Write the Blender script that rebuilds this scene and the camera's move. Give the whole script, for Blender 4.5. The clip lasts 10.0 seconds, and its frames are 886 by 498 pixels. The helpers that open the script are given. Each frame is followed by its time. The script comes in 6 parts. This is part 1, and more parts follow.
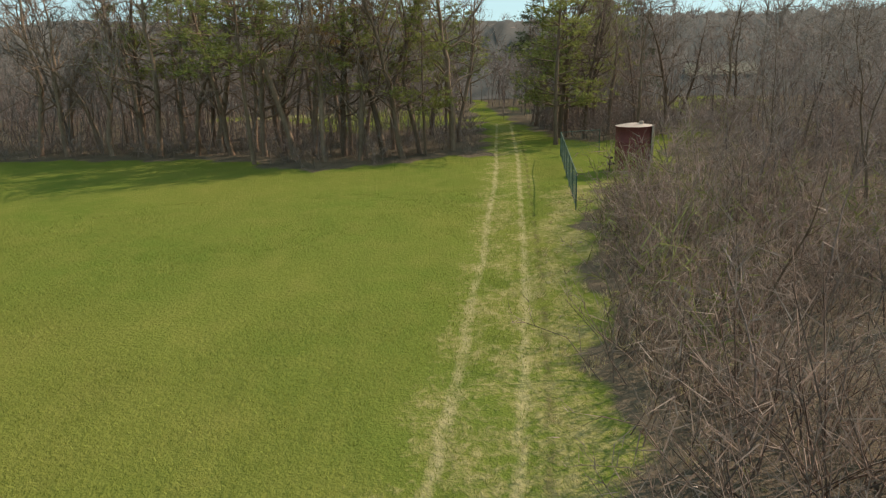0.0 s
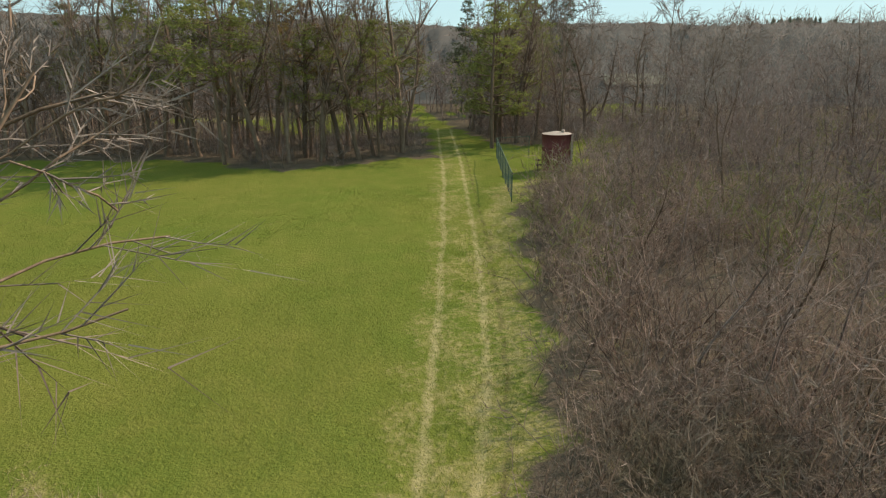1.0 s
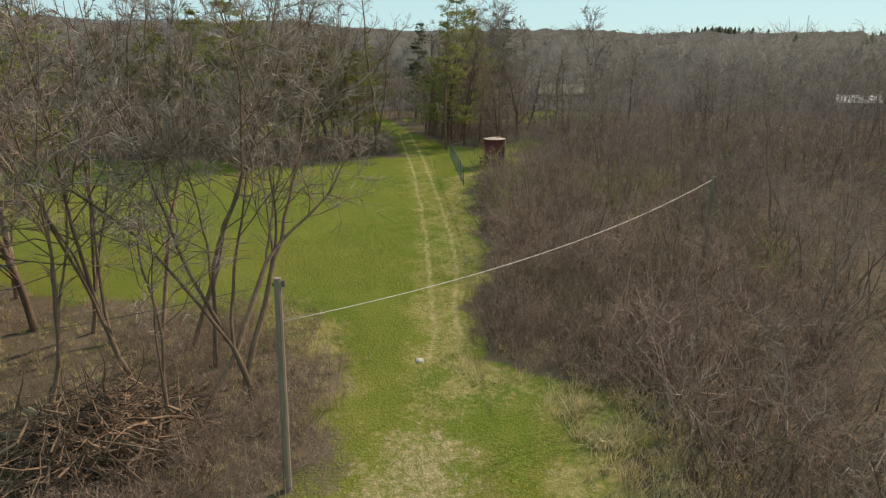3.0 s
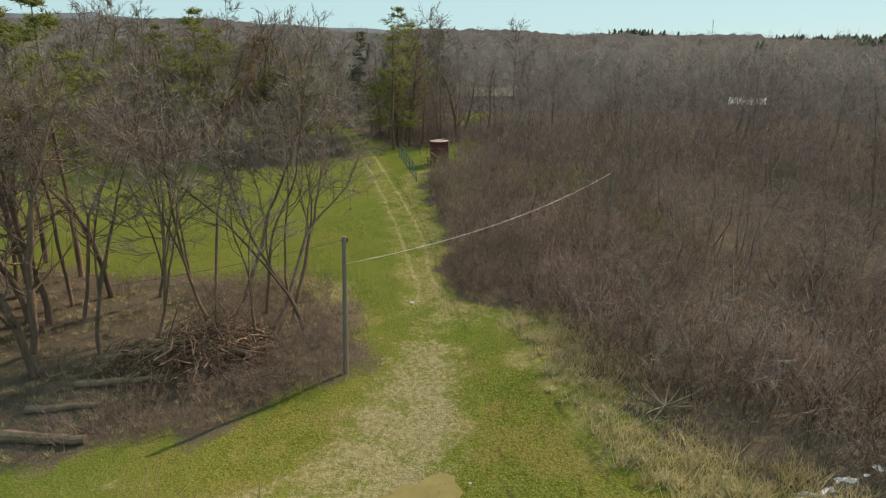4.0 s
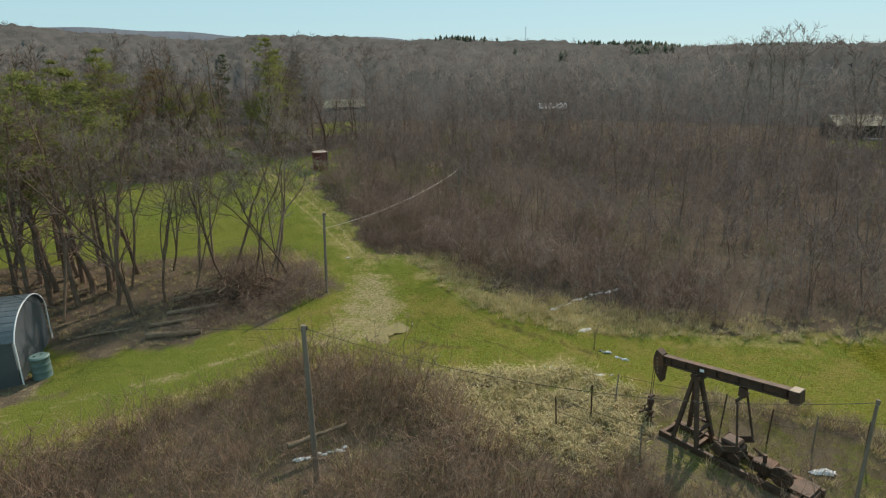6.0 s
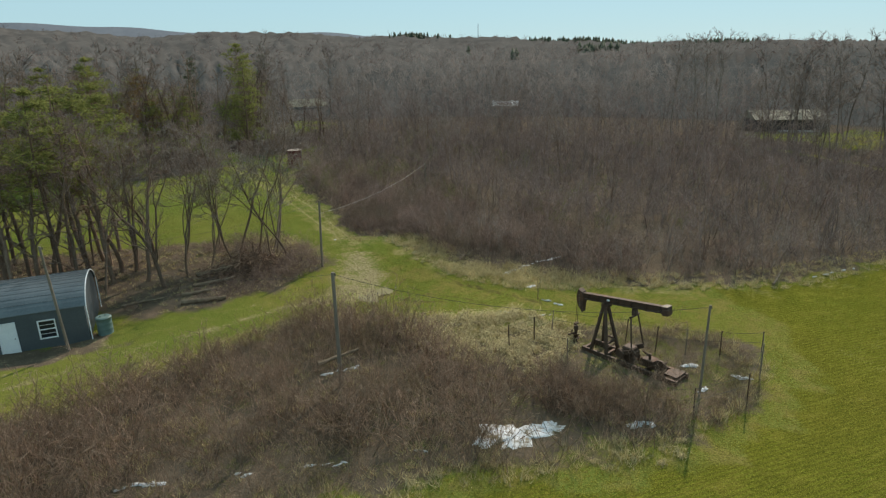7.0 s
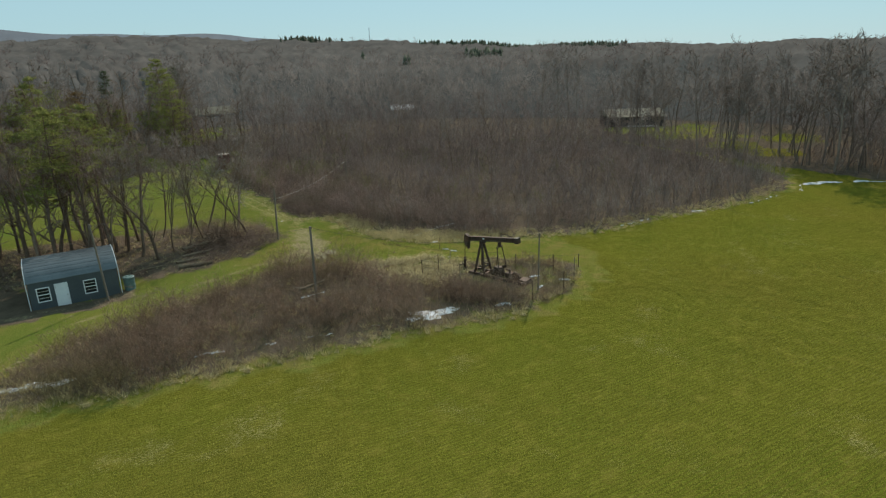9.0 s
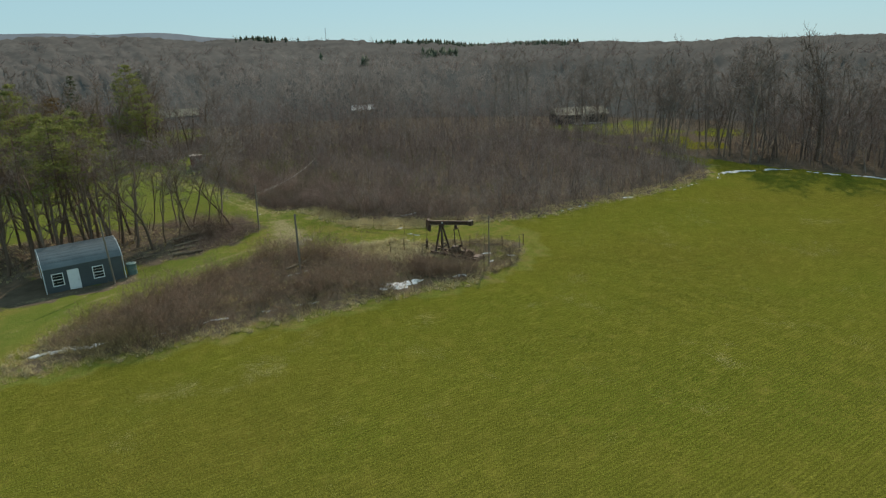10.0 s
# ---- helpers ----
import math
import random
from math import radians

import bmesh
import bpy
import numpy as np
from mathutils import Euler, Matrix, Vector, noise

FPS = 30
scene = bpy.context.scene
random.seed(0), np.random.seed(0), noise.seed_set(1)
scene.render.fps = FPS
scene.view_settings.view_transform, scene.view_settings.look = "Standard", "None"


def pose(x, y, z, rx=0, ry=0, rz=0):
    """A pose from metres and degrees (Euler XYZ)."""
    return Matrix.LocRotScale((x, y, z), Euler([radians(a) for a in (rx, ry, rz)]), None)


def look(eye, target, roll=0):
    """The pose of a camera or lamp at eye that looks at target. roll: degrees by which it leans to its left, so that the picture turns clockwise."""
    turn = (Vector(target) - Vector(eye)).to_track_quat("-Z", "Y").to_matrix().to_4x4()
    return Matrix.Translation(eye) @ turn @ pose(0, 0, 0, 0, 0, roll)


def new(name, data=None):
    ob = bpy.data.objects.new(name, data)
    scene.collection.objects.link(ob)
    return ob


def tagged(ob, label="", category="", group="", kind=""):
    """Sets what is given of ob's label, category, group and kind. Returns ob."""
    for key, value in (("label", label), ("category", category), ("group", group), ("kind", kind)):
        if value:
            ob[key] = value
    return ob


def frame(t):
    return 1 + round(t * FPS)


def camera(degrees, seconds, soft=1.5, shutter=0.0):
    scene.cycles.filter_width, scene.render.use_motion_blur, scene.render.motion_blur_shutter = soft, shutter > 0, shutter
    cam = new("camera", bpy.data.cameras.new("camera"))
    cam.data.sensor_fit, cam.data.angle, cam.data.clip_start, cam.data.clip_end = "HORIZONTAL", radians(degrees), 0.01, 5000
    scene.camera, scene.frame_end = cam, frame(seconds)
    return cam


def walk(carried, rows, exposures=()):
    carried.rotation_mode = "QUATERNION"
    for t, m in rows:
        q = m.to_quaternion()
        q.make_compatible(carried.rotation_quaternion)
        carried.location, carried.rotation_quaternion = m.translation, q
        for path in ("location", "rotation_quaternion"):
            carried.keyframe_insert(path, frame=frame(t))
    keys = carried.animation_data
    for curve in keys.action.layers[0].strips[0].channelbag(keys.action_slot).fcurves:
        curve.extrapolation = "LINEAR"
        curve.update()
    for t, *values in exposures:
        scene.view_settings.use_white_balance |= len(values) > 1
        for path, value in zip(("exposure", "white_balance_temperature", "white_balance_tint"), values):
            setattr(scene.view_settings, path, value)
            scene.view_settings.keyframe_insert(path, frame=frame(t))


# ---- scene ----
cam = camera(72.0, 10.0, 1.25)
PATH = [
    (0, (-1.902, -5.292, 6.281), (-1.692, 13.845, 0.472), -2.11),
    (0.5, (-2.700, -7.914, 6.873), (-1.183, 11.126, 0.941), -1.34),
    (1, (-3.641, -11.422, 7.340), (-1.241, 7.552, 1.492), -0.91),
    (1.5, (-4.536, -14.976, 7.763), (-1.667, 3.947, 1.960), -0.47),
    (2, (-5.487, -18.410, 8.210), (-2.257, 0.449, 2.386), 0.35),
    (2.5, (-6.630, -22.336, 8.899), (-2.961, -3.564, 3.054), -0.08),
    (2.7, (-7.076, -23.977, 9.209), (-3.275, -5.235, 3.355), -0.33),
    (3.8, (-10.704, -32.311, 10.345), (-5.037, -14.031, 4.535), -0.07),
    (4, (-11.925, -34.077, 10.994), (-5.708, -16.013, 5.075), -0.16),
    (4.5, (-14.421, -37.919, 11.869), (-6.801, -20.407, 5.932), -0.45),
    (5, (-17.152, -41.577, 12.672), (-8.203, -24.708, 6.724), -0.56),
    (5.5, (-20.078, -45.156, 13.486), (-10.108, -28.886, 7.496), -0.79),
    (5.7, (-21.311, -46.505, 13.753), (-11.014, -30.428, 7.794), -0.88),
    (6.8, (-27.874, -54.035, 15.151), (-16.396, -38.778, 9.194), -1.03),
    (7, (-29.193, -55.278, 15.544), (-17.447, -40.268, 9.482), -1.17),
    (7.5, (-32.437, -58.519, 16.209), (-20.083, -44.019, 10.114), -1.31),
    (8, (-35.816, -61.623, 16.861), (-22.852, -47.668, 10.764), -1.16),
    (8.5, (-38.939, -64.579, 17.341), (-25.429, -51.154, 11.238), -1.41),
    (9, (-42.227, -67.360, 17.894), (-28.145, -54.542, 11.776), -1.55),
    (9.5, (-45.590, -70.137, 18.586), (-31.027, -57.902, 12.405), -1.64),
    (10, (-48.921, -72.882, 19.098), (-34.042, -61.045, 12.893), -1.84),
]
walk(cam, [(t, look(eye, target, roll)) for t, eye, target, roll in PATH],
     [(0.0, 0.38, 7000, 17), (1.5, 0.34, 7050, 17), (2.5, 0.29, 7150, 17), (4.5, 0.16, 6950, 18), (5.5, 0.1, 6700, 17), (7.5, 0.0, 6450, 15), (10.0, -0.14, 6400, 13)])

# ---- light ----
SUN_AZ, SUN_EL = radians(65.0), radians(36.0)      # clockwise from +y; height over the horizon
SUN_WAY = Vector((math.sin(SUN_AZ) * math.cos(SUN_EL), math.cos(SUN_AZ) * math.cos(SUN_EL), math.sin(SUN_EL)))
world = bpy.data.worlds.new("sky")
scene.world = world
world.use_nodes = True
wn = world.node_tree
sky = wn.nodes.new("ShaderNodeTexSky")
sky.sky_type, sky.sun_disc = "NISHITA", False
sky.sun_elevation, sky.sun_rotation = SUN_EL, SUN_AZ
sky.air_density, sky.dust_density, sky.ozone_density = 1.0, 0.15, 5.0
wn.nodes["Background"].inputs["Strength"].default_value = 0.085
haze = wn.nodes.new("ShaderNodeMix")            # thin high haze evens the sky out
haze.data_type = "RGBA"
haze.inputs[0].default_value = 0.8
haze.inputs[7].default_value = (5.2, 8.4, 8.9, 1)
wn.links.new(sky.outputs["Color"], haze.inputs[6])
wn.links.new(haze.outputs[2], wn.nodes["Background"].inputs["Color"])
sun = new("sun", bpy.data.lights.new("sun", "SUN"))
sun.data.energy, sun.data.angle, sun.data.color = 4.4, radians(0.6), (1.0, 0.90, 0.74)
sun.matrix_world = look(SUN_WAY * 200, (0, 0, 0))

rng = np.random.default_rng(7)


# ---- materials ----
def nodes_of(name):
    m = bpy.data.materials.new(name)
    m.use_nodes = True
    return m, m.node_tree, m.node_tree.nodes["Principled BSDF"]


def noise_node(nt, scale, detail=4.0, rough=0.6, coord=None, stretch=None):
    n = nt.nodes.new("ShaderNodeTexNoise")
    n.inputs["Scale"].default_value, n.inputs["Detail"].default_value, n.inputs["Roughness"].default_value = scale, detail, rough
    if coord is not None:
        if stretch:
            mp = nt.nodes.new("ShaderNodeMapping")
            mp.inputs["Scale"].default_value = stretch
            nt.links.new(coord, mp.inputs["Vector"])
            coord = mp.outputs["Vector"]
        nt.links.new(coord, n.inputs["Vector"])
    return n


def ramp_node(nt, source, stops):
    r = nt.nodes.new("ShaderNodeValToRGB")
    e = r.color_ramp.elements
    while len(e) < len(stops):
        e.new(0.5)
    for k, (p, c) in enumerate(stops):
        e[k].position, e[k].color = p, (*c, 1)
    nt.links.new(source, r.inputs["Fac"])
    return r.outputs["Color"]


def mix_node(nt, fac, a, b, kind="MIX"):
    m = nt.nodes.new("ShaderNodeMix")
    m.data_type, m.blend_type = "RGBA", kind
    for value, slot in ((fac, 0), (a, 6), (b, 7)):
        if hasattr(value, "links"):
            nt.links.new(value, m.inputs[slot])
        elif slot == 0:
            m.inputs[0].default_value = value
        else:
            m.inputs[slot].default_value = (*value, 1)
    return m.outputs[2]


def math_node(nt, op, a, b=0.0, clamp=False):
    m = nt.nodes.new("ShaderNodeMath")
    m.operation, m.use_clamp = op, clamp
    for value, slot in ((a, 0), (b, 1)):
        if hasattr(value, "links"):
            nt.links.new(value, m.inputs[slot])
        else:
            m.inputs[slot].default_value = value
    return m.outputs[0]


def surface(name, dark, light, scale=8.0, rough=0.85, metal=0.0, bump=0.2, fine=60.0, island=0.0, each=0.0, stretch=None, patch=None, patch_amount=0.5, thin=0.0, gloss=0.3):
    """A mottled surface: two sizes of grain, an optional stain colour, a shift for each piece."""
    m, nt, bs = nodes_of(name)
    tc = nt.nodes.new("ShaderNodeTexCoord").outputs["Object"]
    big = noise_node(nt, scale, 5, 0.65, tc, stretch)
    small = noise_node(nt, fine, 3, 0.6, tc, stretch)
    both = math_node(nt, "ADD", math_node(nt, "MULTIPLY", big.outputs["Fac"], 0.65), math_node(nt, "MULTIPLY", small.outputs["Fac"], 0.35))
    col = ramp_node(nt, both, [(0.3, dark), (0.7, light)])
    if patch:
        pn = noise_node(nt, scale * 0.35, 6, 0.7, tc)
        f = ramp_node(nt, pn.outputs["Fac"], [(0.62 - 0.25 * patch_amount, (0, 0, 0)), (0.72 - 0.2 * patch_amount, (1, 1, 1))])
        col = mix_node(nt, f, col, patch)
    if island or each:
        src = nt.nodes.new("ShaderNodeNewGeometry").outputs["Random Per Island"] if island else nt.nodes.new("ShaderNodeObjectInfo").outputs["Random"]
        amount = island or each
        hv = nt.nodes.new("ShaderNodeHueSaturation")
        nt.links.new(math_node(nt, "ADD", math_node(nt, "MULTIPLY", src, 2 * amount), 1 - amount), hv.inputs["Value"])
        nt.links.new(col, hv.inputs["Color"])
        col = hv.outputs["Color"]
    nt.links.new(col, bs.inputs["Base Color"])
    bs.inputs["Roughness"].default_value, bs.inputs["Metallic"].default_value = rough, metal
    bs.inputs["Specular IOR Level"].default_value = gloss
    if thin:
        # thin leaves let part of the light through
        tr = nt.nodes.new("ShaderNodeBsdfTranslucent")
        nt.links.new(col, tr.inputs["Color"])
        mx = nt.nodes.new("ShaderNodeMixShader")
        mx.inputs["Fac"].default_value = thin
        nt.links.new(bs.outputs["BSDF"], mx.inputs[1])
        nt.links.new(tr.outputs["BSDF"], mx.inputs[2])
        nt.links.new(mx.outputs["Shader"], nt.nodes["Material Output"].inputs["Surface"])
    if bump:
        bp = nt.nodes.new("ShaderNodeBump")
        bp.inputs["Strength"].default_value, bp.inputs["Distance"].default_value = bump, 0.02
        nt.links.new(both, bp.inputs["Height"])
        nt.links.new(bp.outputs["Normal"], bs.inputs["Normal"])
    return m


BARK = surface("grey_brown_bark", (0.083, 0.055, 0.039), (0.265, 0.183, 0.13), 5, 0.95, 0, 0.9, 24, each=0.3, stretch=(1, 1, 0.2), gloss=0.1)
PALE_BARK = surface("pale_brown_bark", (0.115, 0.085, 0.068), (0.29, 0.222, 0.178), 5, 0.95, 0, 0.9, 24, each=0.3, stretch=(1, 1, 0.2), gloss=0.1)
TWIG = surface("tree_twigs", (0.155, 0.115, 0.1), (0.335, 0.254, 0.22), 1.5, 0.95, 0, 0, 20, island=0.35, thin=0.2, gloss=0.1)
PALE_TWIG = surface("pale_twigs", (0.165, 0.132, 0.112), (0.35, 0.29, 0.252), 1.5, 0.9, 0, 0, 20, island=0.35, thin=0.2, gloss=0.1)
FAR_TWIG = surface("far_twigs", (0.162, 0.14, 0.126), (0.34, 0.296, 0.268), 0.05, 0.95, 0, 0, 0.4, island=0.22, thin=0.4, gloss=0.0)
GREY_TWIG = surface("young_tree_twigs", (0.094, 0.071, 0.063), (0.318, 0.246, 0.22), 0.14, 0.95, 0, 0, 1.2, island=0.4, thin=0.2, gloss=0.0)
# far twigs' tone darkened: shade among backlit crowns is put into the colour
SHADED_ROOF = surface("shade_toned_canopy", (0.066, 0.06, 0.056), (0.138, 0.125, 0.115), 0.03, 1.0, 0, 0, 0.3, island=0.3, gloss=0.0)
BRUSH = surface("thicket_stems", (0.107, 0.075, 0.062), (0.40, 0.294, 0.245), 0.3, 0.95, 0, 0, 1.6, island=0.5, thin=0.3, gloss=0.05, patch=(0.165, 0.138, 0.085), patch_amount=0.25)
RED_BRUSH = surface("red_brown_brush", (0.148, 0.101, 0.073), (0.385, 0.272, 0.198), 0.22, 0.95, 0, 0, 1.6, island=0.5, thin=0.3, gloss=0.05, patch=(0.19, 0.155, 0.08), patch_amount=0.4)
OLIVE_TWIG = surface("budding_twigs", (0.095, 0.098, 0.038), (0.255, 0.252, 0.10), 0.3, 0.95, 0, 0, 2, island=0.4, thin=0.25, gloss=0.05)
DEAD = surface("dead_grass", (0.31, 0.25, 0.12), (0.63, 0.53, 0.295), 0.5, 0.9, 0, 0, 6, island=0.35, thin=0.35)
BLADE = surface("green_grass", (0.125, 0.152, 0.02), (0.27, 0.285, 0.065), 0.35, 0.8, 0, 0, 5, island=0.35, thin=0.4)
NEEDLE = surface("pine_needles", (0.125, 0.14, 0.042), (0.29, 0.292, 0.092), 0.5, 0.7, 0, 0, 5, island=0.4, thin=0.55, gloss=0.15)
SPRUCE_NEEDLE = surface("spruce_needles", (0.05, 0.064, 0.032), (0.115, 0.13, 0.06), 0.5, 0.7, 0, 0, 5, island=0.35, thin=0.3, gloss=0.15)
RUST_NEEDLE = surface("rusty_needles", (0.15, 0.095, 0.04), (0.29, 0.19, 0.08), 0.5, 0.8, 0, 0, 5, island=0.35, thin=0.4, gloss=0.1)
FAR_NEEDLE = surface("far_needles", (0.032, 0.042, 0.024), (0.068, 0.08, 0.042), 0.1, 0.8, 0, 0, 1, island=0.3)
IRON = surface("dark_rusted_steel", (0.042, 0.028, 0.021), (0.125, 0.078, 0.052), 3, 0.7, 0.25, 0.3, 40, patch=(0.14, 0.07, 0.04), patch_amount=0.3)
PALE_IRON = surface("pale_worn_steel", (0.09, 0.072, 0.052), (0.21, 0.17, 0.12), 5, 0.6, 0.2, 0.2, 40)
TIMBER = surface("weathered_timber", (0.115, 0.093, 0.072), (0.28, 0.229, 0.18), 4, 0.9, 0, 0.4, 30, stretch=(1, 1, 0.1))
LOG = surface("rotting_log_bark", (0.10, 0.07, 0.047), (0.33, 0.25, 0.175), 3, 0.95, 0, 0.6, 25, each=0.3, gloss=0.1)
PILE = surface("cut_branches", (0.078, 0.05, 0.036), (0.26, 0.175, 0.122), 3, 0.95, 0, 0.5, 25, island=0.5, gloss=0.1)
WIRE = surface("bright_wire", (0.38, 0.35, 0.3), (0.62, 0.58, 0.51), 3, 0.6, 0.1, 0, 20)
DARK_WIRE = surface("dark_wire", (0.05, 0.05, 0.045), (0.1, 0.09, 0.08), 3, 0.7, 0.3, 0, 20)
MESH_GREEN = surface("green_coated_mesh", (0.032, 0.068, 0.053), (0.075, 0.13, 0.108), 5, 0.6, 0.2, 0, 30)
TANK_RED = surface("rusty_red_tank", (0.095, 0.025, 0.027), (0.205, 0.06, 0.056), 1.6, 0.75, 0.1, 0.25, 18, patch=(0.10, 0.045, 0.03), patch_amount=0.4, stretch=(1, 1, 0.35))
TANK_TOP = surface("bleached_tank_lid", (0.26, 0.19, 0.16), (0.47, 0.38, 0.32), 2, 0.8, 0, 0.2, 18)
SNOW = surface("old_snow", (0.42, 0.43, 0.45), (0.78, 0.79, 0.81), 5, 0.7, 0, 0.8, 26, patch=(0.20, 0.165, 0.10), patch_amount=0.55)
SHED_WALL = surface("slate_blue_cladding", (0.06, 0.072, 0.08), (0.10, 0.116, 0.125), 0.8, 0.5, 0.1, 0.05, 12)
SHED_ROOF = surface("slate_blue_roof_sheet", (0.075, 0.09, 0.10), (0.16, 0.182, 0.195), 0.5, 0.35, 0.2, 0.05, 9)
WHITE = surface("white_paint", (0.66, 0.68, 0.7), (0.82, 0.83, 0.83), 2, 0.5, 0, 0.05, 30)
GREEN_PAINT = surface("faded_green_paint", (0.075, 0.13, 0.122), (0.145, 0.21, 0.195), 1.5, 0.6, 0, 0.1, 20)
SIDING = surface("dark_brown_siding", (0.045, 0.038, 0.034), (0.09, 0.078, 0.07), 1, 0.8, 0, 0.1, 12)
SHINGLE = surface("tan_roof_shingles", (0.17, 0.15, 0.108), (0.27, 0.24, 0.172), 1, 0.9, 0, 0.2, 12)
PALE_WALL = surface("pale_house_wall", (0.3, 0.3, 0.29), (0.45, 0.44, 0.42), 1, 0.8, 0, 0.05, 12)
STONE = surface("pale_stone", (0.3, 0.28, 0.24), (0.5, 0.47, 0.42), 4, 0.9, 0, 0.3, 30)
# the haze of distance is put into this blue-grey base colour
HILL = surface("haze_tinted_hill", (0.09, 0.105, 0.13), (0.14, 0.155, 0.18), 0.004, 1, 0, 0, 0.03)


def glass_material():
    m, nt, bs = nodes_of("dark_window_glass")
    bs.inputs["Base Color"].default_value = (0.02, 0.024, 0.028, 1)
    bs.inputs["Roughness"].default_value = 0.08
    return m


def water_material(name, colour, rough):
    m, nt, bs = nodes_of(name)
    tc = nt.nodes.new("ShaderNodeTexCoord").outputs["Object"]
    n = noise_node(nt, 1.5, 4, 0.6, tc)
    nt.links.new(ramp_node(nt, n.outputs["Fac"], [(0.3, colour), (0.7, tuple(1.3 * c for c in colour))]), bs.inputs["Base Color"])
    bs.inputs["Roughness"].default_value = rough
    bs.inputs["IOR"].default_value = 1.33
    return m


GLASS = glass_material()
PUDDLE = water_material("muddy_water", (0.195, 0.15, 0.05), 0.22)


def ground_material():
    m, nt, bs = nodes_of("ground_cover")
    pos = nt.nodes.new("ShaderNodeNewGeometry").outputs["Position"]

    def weight(key):
        a = nt.nodes.new("ShaderNodeAttribute")
        a.attribute_name = key
        return a.outputs["Fac"]

    n_big = noise_node(nt, 0.09, 4, 0.6, pos).outputs["Fac"]
    n_mid = noise_node(nt, 0.7, 5, 0.65, pos).outputs["Fac"]
    n_fine = noise_node(nt, 5.0, 4, 0.7, pos).outputs["Fac"]
    n_grit = noise_node(nt, 22.0, 3, 0.7, pos).outputs["Fac"]
    blend = math_node(nt, "ADD", math_node(nt, "MULTIPLY", n_mid, 0.5), math_node(nt, "MULTIPLY", n_fine, 0.5))

    def soft(key, sharp=5.0, rag=0.9):
        """A zone's weight, frayed by noise at its edges."""
        w = weight(key)
        f = math_node(nt, "ADD", w, math_node(nt, "MULTIPLY", math_node(nt, "SUBTRACT", blend, 0.5), rag))
        return math_node(nt, "ADD", math_node(nt, "MULTIPLY", math_node(nt, "SUBTRACT", f, 0.5), sharp), 0.5, True)

    n_clump = noise_node(nt, 10.0, 3, 0.75, pos).outputs["Fac"]

    def fleck(source, lo, hi, amount):
        return ramp_node(nt, source, [(lo, (0, 0, 0)), (hi, (amount, amount, amount))])

    base = mix_node(nt, fleck(n_big, 0.35, 0.65, 1.0), (0.094, 0.13, 0.025), (0.142, 0.148, 0.034))
    base = mix_node(nt, fleck(n_mid, 0.45, 0.68, 0.5), base, (0.168, 0.157, 0.042))
    rough_turf = mix_node(nt, fleck(n_fine, 0.47, 0.62, 0.8), base, (0.088, 0.088, 0.009))
    rough_turf = mix_node(nt, fleck(n_mid, 0.47, 0.6, 0.65), rough_turf, (0.195, 0.145, 0.052))
    rough_turf = mix_node(nt, fleck(n_clump, 0.5, 0.6, 0.75), rough_turf, (0.064, 0.062, 0.008))
    rough_turf = mix_node(nt, fleck(n_grit, 0.49, 0.62, 0.75), rough_turf, (0.265, 0.245, 0.055))
    mown = mix_node(nt, fleck(n_fine, 0.44, 0.75, 0.4), base, (0.094, 0.115, 0.016))
    mown = mix_node(nt, fleck(n_grit, 0.48, 0.74, 0.45), mown, (0.225, 0.22, 0.045))
    turf = mix_node(nt, weight("mown"), rough_turf, mown)
    # drilled rows of the crop field
    wv = nt.nodes.new("ShaderNodeTexWave")
    wv.inputs["Scale"].default_value, wv.inputs["Distortion"].default_value, wv.inputs["Detail"].default_value = 1.3, 0.45, 2
    mp = nt.nodes.new("ShaderNodeMapping")
    mp.inputs["Rotation"].default_value = (0, 0, radians(-71))
    nt.links.new(pos, mp.inputs["Vector"])
    nt.links.new(mp.outputs["Vector"], wv.inputs["Vector"])
    drill = noise_node(nt, 1.0, 3, 0.7, mp.outputs["Vector"], (9.0, 1.6, 1.0)).outputs["Fac"]
    crop = mix_node(nt, fleck(n_big, 0.35, 0.65, 1.0), (0.092, 0.124, 0.013), (0.134, 0.133, 0.017))
    n_wide = noise_node(nt, 0.035, 4, 0.65, pos).outputs["Fac"]
    crop = mix_node(nt, fleck(n_wide, 0.44, 0.6, 0.9), crop, (0.122, 0.098, 0.018))
    crop = mix_node(nt, fleck(wv.outputs["Fac"], 0.35, 0.7, 0.8), crop, (0.074, 0.07, 0.014))
    crop = mix_node(nt, fleck(drill, 0.46, 0.6, 0.7), crop, (0.072, 0.074, 0.011))
    swath = noise_node(nt, 1.0, 5, 0.75, mp.outputs["Vector"], (3.2, 0.7, 1.0)).outputs["Fac"]
    crop = mix_node(nt, fleck(swath, 0.48, 0.62, 0.4), crop, (0.07, 0.076, 0.01))
    crop = mix_node(nt, ramp_node(nt, swath, [(0.36, (0.55, 0.55, 0.55)), (0.46, (0, 0, 0))]), crop, (0.20, 0.178, 0.032))
    crop = mix_node(nt, fleck(n_clump, 0.5, 0.6, 0.7), crop, (0.056, 0.057, 0.009))
    crop = mix_node(nt, fleck(n_mid, 0.53, 0.7, 0.5), crop, (0.185, 0.15, 0.03))
    crop = mix_node(nt, fleck(n_grit, 0.48, 0.62, 0.72), crop, (0.24, 0.228, 0.034))
    stubble = math_node(nt, "MULTIPLY", noise_node(nt, 0.16, 5, 0.7, pos).outputs["Fac"], n_grit)
    crop = mix_node(nt, ramp_node(nt, stubble, [(0.36, (0, 0, 0)), (0.41, (0.8, 0.8, 0.8))]), crop, (0.38, 0.32, 0.15))
    col = mix_node(nt, soft("crop", 2.6, 1.2), turf, crop)
